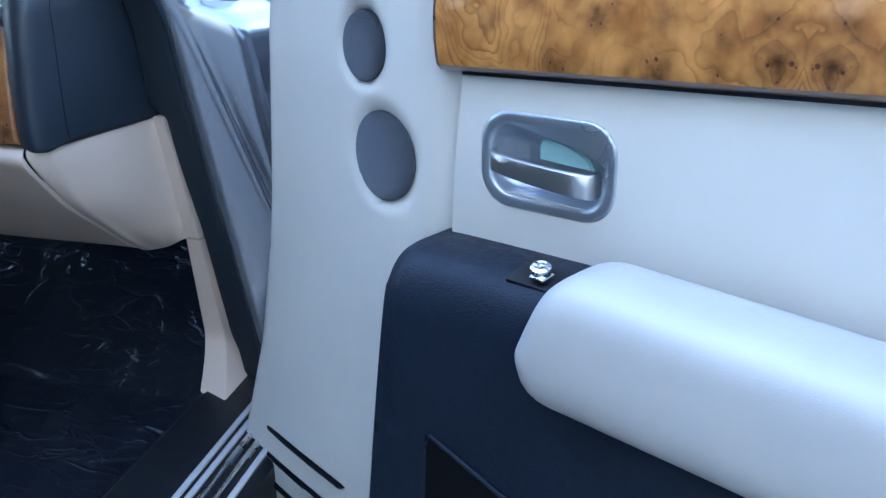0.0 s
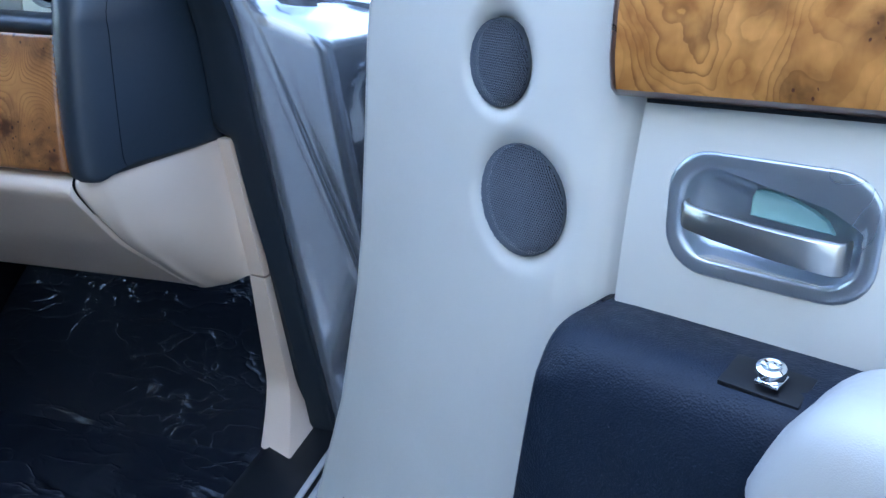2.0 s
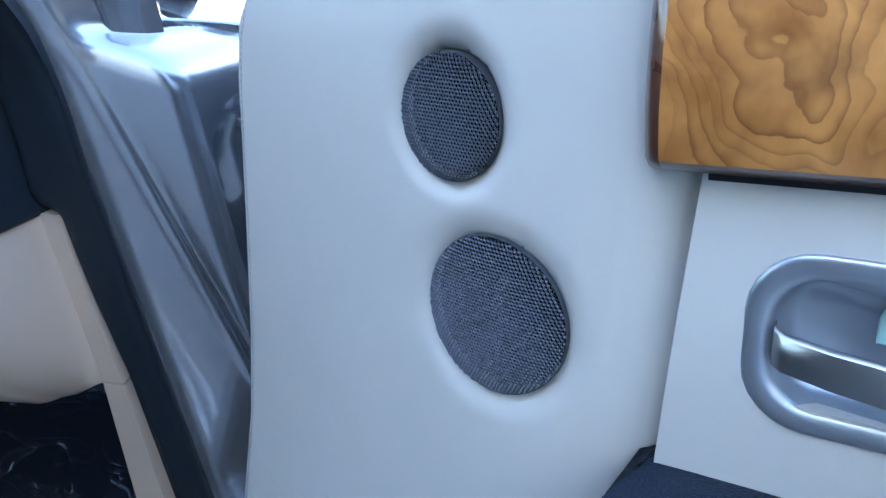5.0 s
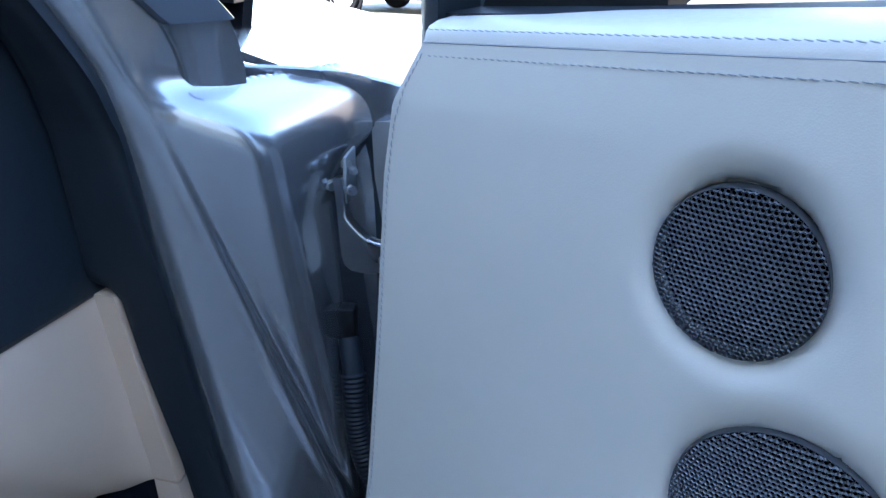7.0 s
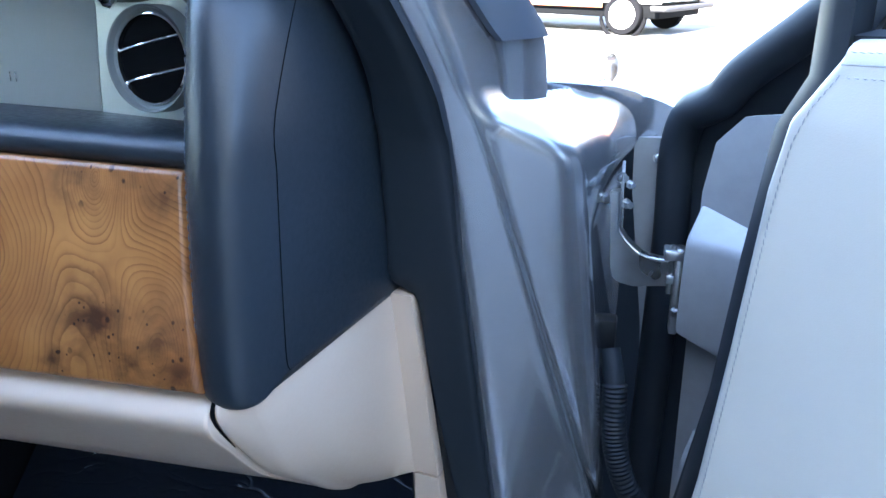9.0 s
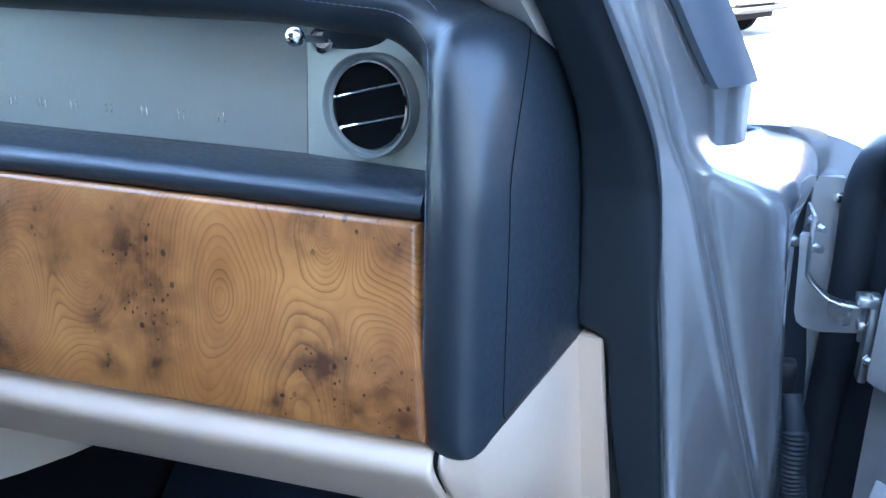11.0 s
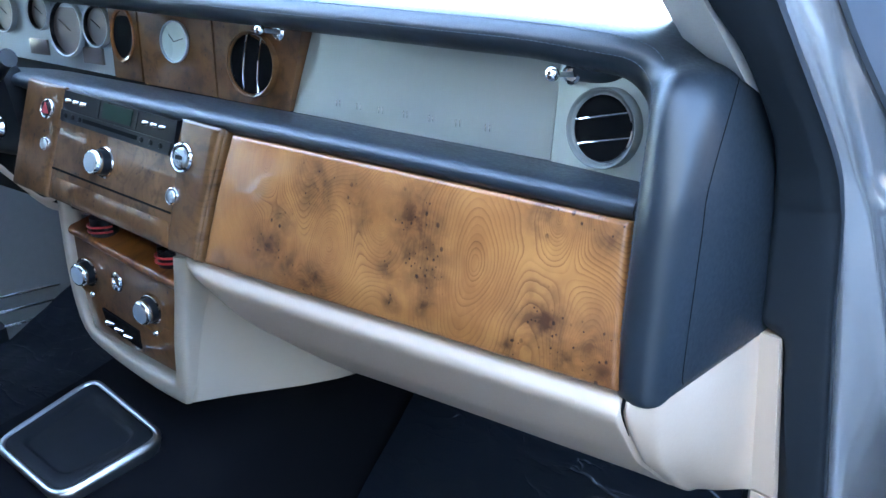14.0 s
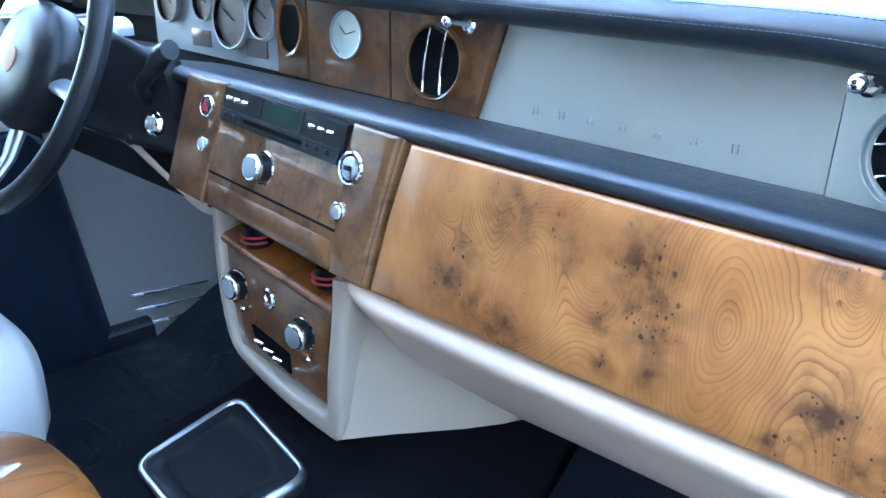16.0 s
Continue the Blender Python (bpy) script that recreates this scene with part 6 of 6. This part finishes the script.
# ---- driver's door ----
d2 = thing("driver_door", "closed far door with shade-greyed cream panel and three chrome strips", "car door", "front doors", Matrix.Translation((-0.86, 0, 0)))
# cream panel drawn grey: the shade on it is in the base colour
part("door_panel", slab(smooth_rows([[(0.012, 0.56, z - 0.02), (0.004, 0.50, z - 0.02), (0.0, 0.40, z - 0.016), (0.0, 0.26, z - 0.004), (0.0, 0.182 - 0.165 * (z - 0.322), z)] for z in (0.315, 0.325, 0.45, 0.60, 0.78, 1.06)], 2, 2), (-0.04, 0, 0)), CREAM_SHADED, d2, "cream panel coloured grey for its shade", 60)
for k in range(3):
    z, y0 = 0.449 - 0.0375 * k, 0.230 + 0.0065 * k
    part("trim_strip", tube([(0.0, y0, z), (0.003, y0 + 0.004, z), (0.004, y0 + 0.10, z - 0.009), (0.003, y0 + 0.19, z - 0.018), (0.0, y0 + 0.195, z - 0.018)], [0.001, 0.0032, 0.0036, 0.0032, 0.001], 10), TRIM, d2, "slim chrome strip")
part("armrest_base", slab(smooth_rows([[(-0.02, 0.180 - k, z), (0.012, 0.176 - k, z), (0.030, 0.160 - k, z), (0.045, 0.12 - k, z), (0.05, 0.0, z), (0.05, -0.9, z)] for z, k in ((0.36, 0.0), (0.50, 0.023), (0.65, 0.048), (0.78, 0.069), (0.83, 0.085), (0.85, 0.12))], 2, 2), lambda p: Vector((-0.03, p.y, p.z))), BLACK, d2, "black leather armrest base")
part("upper_panel", box(-0.04, 0.0, -0.9, 0.16, 0.85, 1.06, 0.01), CREAM, d2)
part("door_shell", box(-0.12, -0.042, -1.1, 0.35, 0.25, 1.07, 0.02), PAINT, d2)


# the tint is added to dim daylight from the far side
TINT = Nodes("tinted_glass").set(Base_Color=(0.42, 0.46, 0.47), Roughness=0.0, IOR=1.45, Transmission_Weight=1.0).mat
part("side_window", slab([[(0.0, -1.08, 1.065), (0.0, -0.5, 1.065), (0.0, 0.10, 1.065)], [(0.09, -1.08, 1.35), (0.09, -0.5, 1.35), (0.09, -0.06, 1.30)], [(0.16, -1.08, 1.56), (0.16, -0.5, 1.56), (0.16, -0.24, 1.50)]], (-0.004, 0, 0)), TINT, d2, "side window with a dark tint added to dim the light")


# ---- steering wheel and column ----
wheel = thing("steering_wheel", "black leather steering wheel with large round hub", "steering wheel")
WC = Vector((-0.385, -0.085, 1.035))
WN = Vector((0.0, -0.90, 0.43)).normalized()
WM = frame_of(WC, (1, 0, 0), WN)
part("rim", lathe([(0.195 + 0.0155 * math.cos(a), 0.0155 * math.sin(a)) for a in [2 * math.pi * k / 14 for k in range(14)]], 72, WM, close=True), PLASTIC, wheel, "black leather rim", 80)
part("hub", lathe([(0.0, -0.06), (0.075, -0.06), (0.088, -0.04), (0.090, -0.008), (0.080, 0.010), (0.05, 0.016), (0.0, 0.018)], 48, WM), PLASTIC, wheel, "round black hub", 50)
part("hub_badge", lathe([(0.018, 0.016), (0.018, 0.019), (0.0, 0.0195)], 28, WM), BADGE, wheel, "amber badge")
for a in (-10, 190, 270):
    c, s = math.cos(radians(a)), math.sin(radians(a))
    part("spoke", tube([WM @ Vector((c * t, s * t, h)) for t, h in ((0.08, -0.02), (0.13, -0.018), (0.185, -0.002))], [0.017, 0.014, 0.010], 12, flat=0.6), HANDLE, wheel, "metal spoke")
col = thing("steering_column", "black plastic steering column shroud with stalk and ignition", "steering column")
rows = []
for y, cx, cz, w, h in ((-0.035, -0.385, 1.015, 0.13, 0.13), (-0.02, -0.375, 1.01, 0.15, 0.15), (0.01, -0.352, 1.0, 0.17, 0.165), (0.035, -0.318, 0.985, 0.205, 0.150), (0.065, -0.318, 0.985, 0.205, 0.150)):
    rows.append([(cx + a, y - 0.15 * b, cz + b) for a, b in rrect(w, h, 0.045)])
part("shroud", grid(rows, close_u=True, caps=True), PLASTIC, col, "black plastic column shroud", 50)
part("shroud_cap", slab(smooth_rows([[(-0.352 + 0.030 * math.cos(t) * k, y, 1.078 + 0.014 * math.sin(t)) for t in [math.pi * i / 8 for i in range(9)]] for y, k in ((-0.02, 0.8), (0.01, 1.0), (0.045, 1.05))], 1, 2), (0, 0, -0.01)), FASCIA, col, "satin grey cap on the column", 60)
part("stalk", tube(curve_pts([(-0.255, 0.02, 0.99), (-0.228, 0.0, 1.012), (-0.185, -0.004, 1.037), (-0.152, -0.006, 1.060), (-0.132, -0.006, 1.068)], 3), [0.009] * 3 + [0.010] * 4 + [0.0125] * 6, 14), PLASTIC, col, "black indicator stalk")
im = frame_of((-0.222, 0.012, 0.962), (1, 0, 0), (0.15, -1, 0.2))
ig = part("ignition", lathe([(0.0165, 0.0), (0.0175, 0.004), (0.014, 0.009), (0.011, 0.010), (0.010, 0.005), (0.0, 0.005)], 28, im), CHROME, col, "chrome ignition switch")
part("ignition_bar", box(-0.0025, 0.0025, -0.009, 0.009, 0.004, 0.011, 0.001, m=im), STEEL, ig)
part("column_button", lathe([(0.008, 0.0), (0.008, 0.003), (0.006, 0.006), (0.0, 0.007)], 20, frame_of((-0.275, 0.0, 0.935), (1, 0, 0), (0.1, -1, 0.1))), SATIN, col)

# ---- seat edge and armrest of the front row ----
seat = thing("driver_seat", "cream leather driver's seat cushion", "seat")
rows = []
for y, k in ((-0.13, 0.4), (-0.14, 0.7), (-0.17, 0.92), (-0.24, 1.0), (-0.5, 1.0), (-0.7, 1.0)):
    rows.append([(-0.50 + 0.21 * k * math.copysign(abs(math.cos(t)) ** 0.5, math.cos(t)), y, 0.565 + 0.115 * k * math.copysign(abs(math.sin(t)) ** 0.55, math.sin(t))) for t in [2 * math.pi * i / 28 for i in range(28)]])
part("cushion", grid(rows, close_u=True, caps=True), CREAM, seat, "", 60)
part("seat_base", box(-0.62, -0.30, -0.70, -0.26, 0.345, 0.47, 0.01), PLASTIC, seat)
rest = thing("centre_console_box", "black storage box between the seats with a honey burl lid", "console box")
rows = []
for y, k in ((-0.205, 0.2), (-0.212, 0.6), (-0.23, 0.88), (-0.27, 1.0), (-0.40, 1.0), (-0.60, 1.0)):
    rows.append([(-0.062 + 0.145 * k * math.cos(t), y - 0.008, 0.60 - (y + 0.21) * 0.15 + 0.045 * k * math.sin(t)) for t in [math.pi * i / 14 for i in range(15)]])
part("wood_lid", slab(smooth_rows(rows, 2, 2), (0, 0, -0.012)), WOOD_L, rest, "honey burl wood lid", 60)
part("armrest_body", box(-0.195, 0.07, -0.62, -0.25, 0.50, 0.61, 0.02, 3), BLACK, rest)


# ---- outside, seen through the openings ----
TRUCK = pose(1.595, 12.90, 0, 0, 0, 65)
truck = thing("parked_pickup", "old white pickup with pale hubcaps parked in the sun", "vehicle", "", TRUCK)
WHITEP = car_paint("white_paint", (0.75, 0.75, 0.74), 0.0, 0.3)
HUB = plain("pale_hubcap", (0.78, 0.77, 0.74), 0.35, 0.3, 0.03, 20.0, 0.0)
DULL = plain("dull_bumper_metal", (0.045, 0.045, 0.05), 0.6, 0.3, 0.2, 20.0, 0.1)
TYRE = plain("tyre_rubber", (0.006, 0.0062, 0.0075), 0.85, scale=60.0, bump=0.2, spec=0.04)
body = part("body", slab(smooth_rows([[(x, y, z) for x, z in ((-0.40, 0.50), (-0.43, 0.62), (-0.43, 0.85), (-0.36, 1.04), (0.44, 1.06), (1.24, 1.04), (1.31, 0.85), (1.31, 0.62), (1.28, 0.50))] for y in (0.0, 0.06, 0.5, 2.0, 3.8, 4.55, 4.6)], 2, 2), (0, 0, -0.02)), WHITEP, truck, "white body", 50)
part("tailgate", box(-0.40, 1.28, -0.01, 0.03, 0.50, 1.03, 0.015, 2), WHITEP, truck, "white tailgate")
part("cab", slab(smooth_rows([[(x, y, z) for x, z in ((-0.40, 1.02), (-0.30, 1.50), (0.0, 1.60), (0.88, 1.60), (1.18, 1.50), (1.28, 1.02))] for y in (1.7, 1.85, 2.9, 3.3)], 2, 2), (0, 0, -0.03)), WHITEP, truck, "white cab", 50)
part("bumper", tube(curve_pts([(-0.52, 0.10, 0.42), (-0.50, -0.06, 0.42), (-0.40, -0.13, 0.42), (0.44, -0.15, 0.42), (1.28, -0.13, 0.42), (1.38, -0.06, 0.42), (1.40, 0.10, 0.42)], 4), 0.045, 10), DULL, truck, "dull metal bumper")
part("side_strip", box(-0.445, -0.425, 0.95, 4.5, 0.40, 0.52, 0.006), BADGE, truck, "brown side strip")
part("underbody", box(-0.36, 1.24, 0.03, 4.4, 0.26, 0.52, 0.02), VOID, truck, "dark underbody")
for x in (-0.30, 1.02):
    part("tail_lamp", box(x, x + 0.20, -0.03, 0.04, 0.72, 0.86, 0.02, 2), RED, truck, "red lamp")
for y in (0.60, 3.6):
    for x, nx in ((-0.28, -1), (1.16, 1)):
        m = frame_of((x, y, 0.31), (0, 1, 0), (nx, 0, 0))
        w = part("wheel", lathe([(0.10, 0.0), (0.29, 0.0), (0.31, 0.03), (0.31, 0.15), (0.29, 0.18), (0.21, 0.185), (0.20, 0.16)], 36, m, close=True), TYRE, truck, "dark tyre")
        part("hubcap", lathe([(0.225, 0.170), (0.215, 0.190), (0.12, 0.205), (0.06, 0.225), (0.0, 0.23)], 28, m), HUB, w, "pale hubcap")
        part("wheel_arch", tube([m @ Vector((0.375 * math.cos(t), 0.375 * math.sin(t), 0.145)) for t in [math.pi * (0.02 + 0.96 * k / 16) for k in range(17)]], 0.035, 8), TYRE, truck, "dark wheel arch")
shop = thing("brick_building", "low brown brick building with a cream post", "building")
BRICK = plain("brown_brick", (0.30, 0.15, 0.085), 0.8, vary=0.25, scale=6.0)
part("wall", box(9.0, 26.0, 20.0, 24.0, 0, 3.6, 0.05), BRICK, shop, "brown brick wall")
part("roof", box(8.7, 26.3, 19.7, 24.3, 3.6, 3.85, 0.03), SATIN, shop)
part("post", box(10.9, 11.2, 18.6, 18.9, 0, 3.5, 0.02), WHITEP, shop, "cream post")
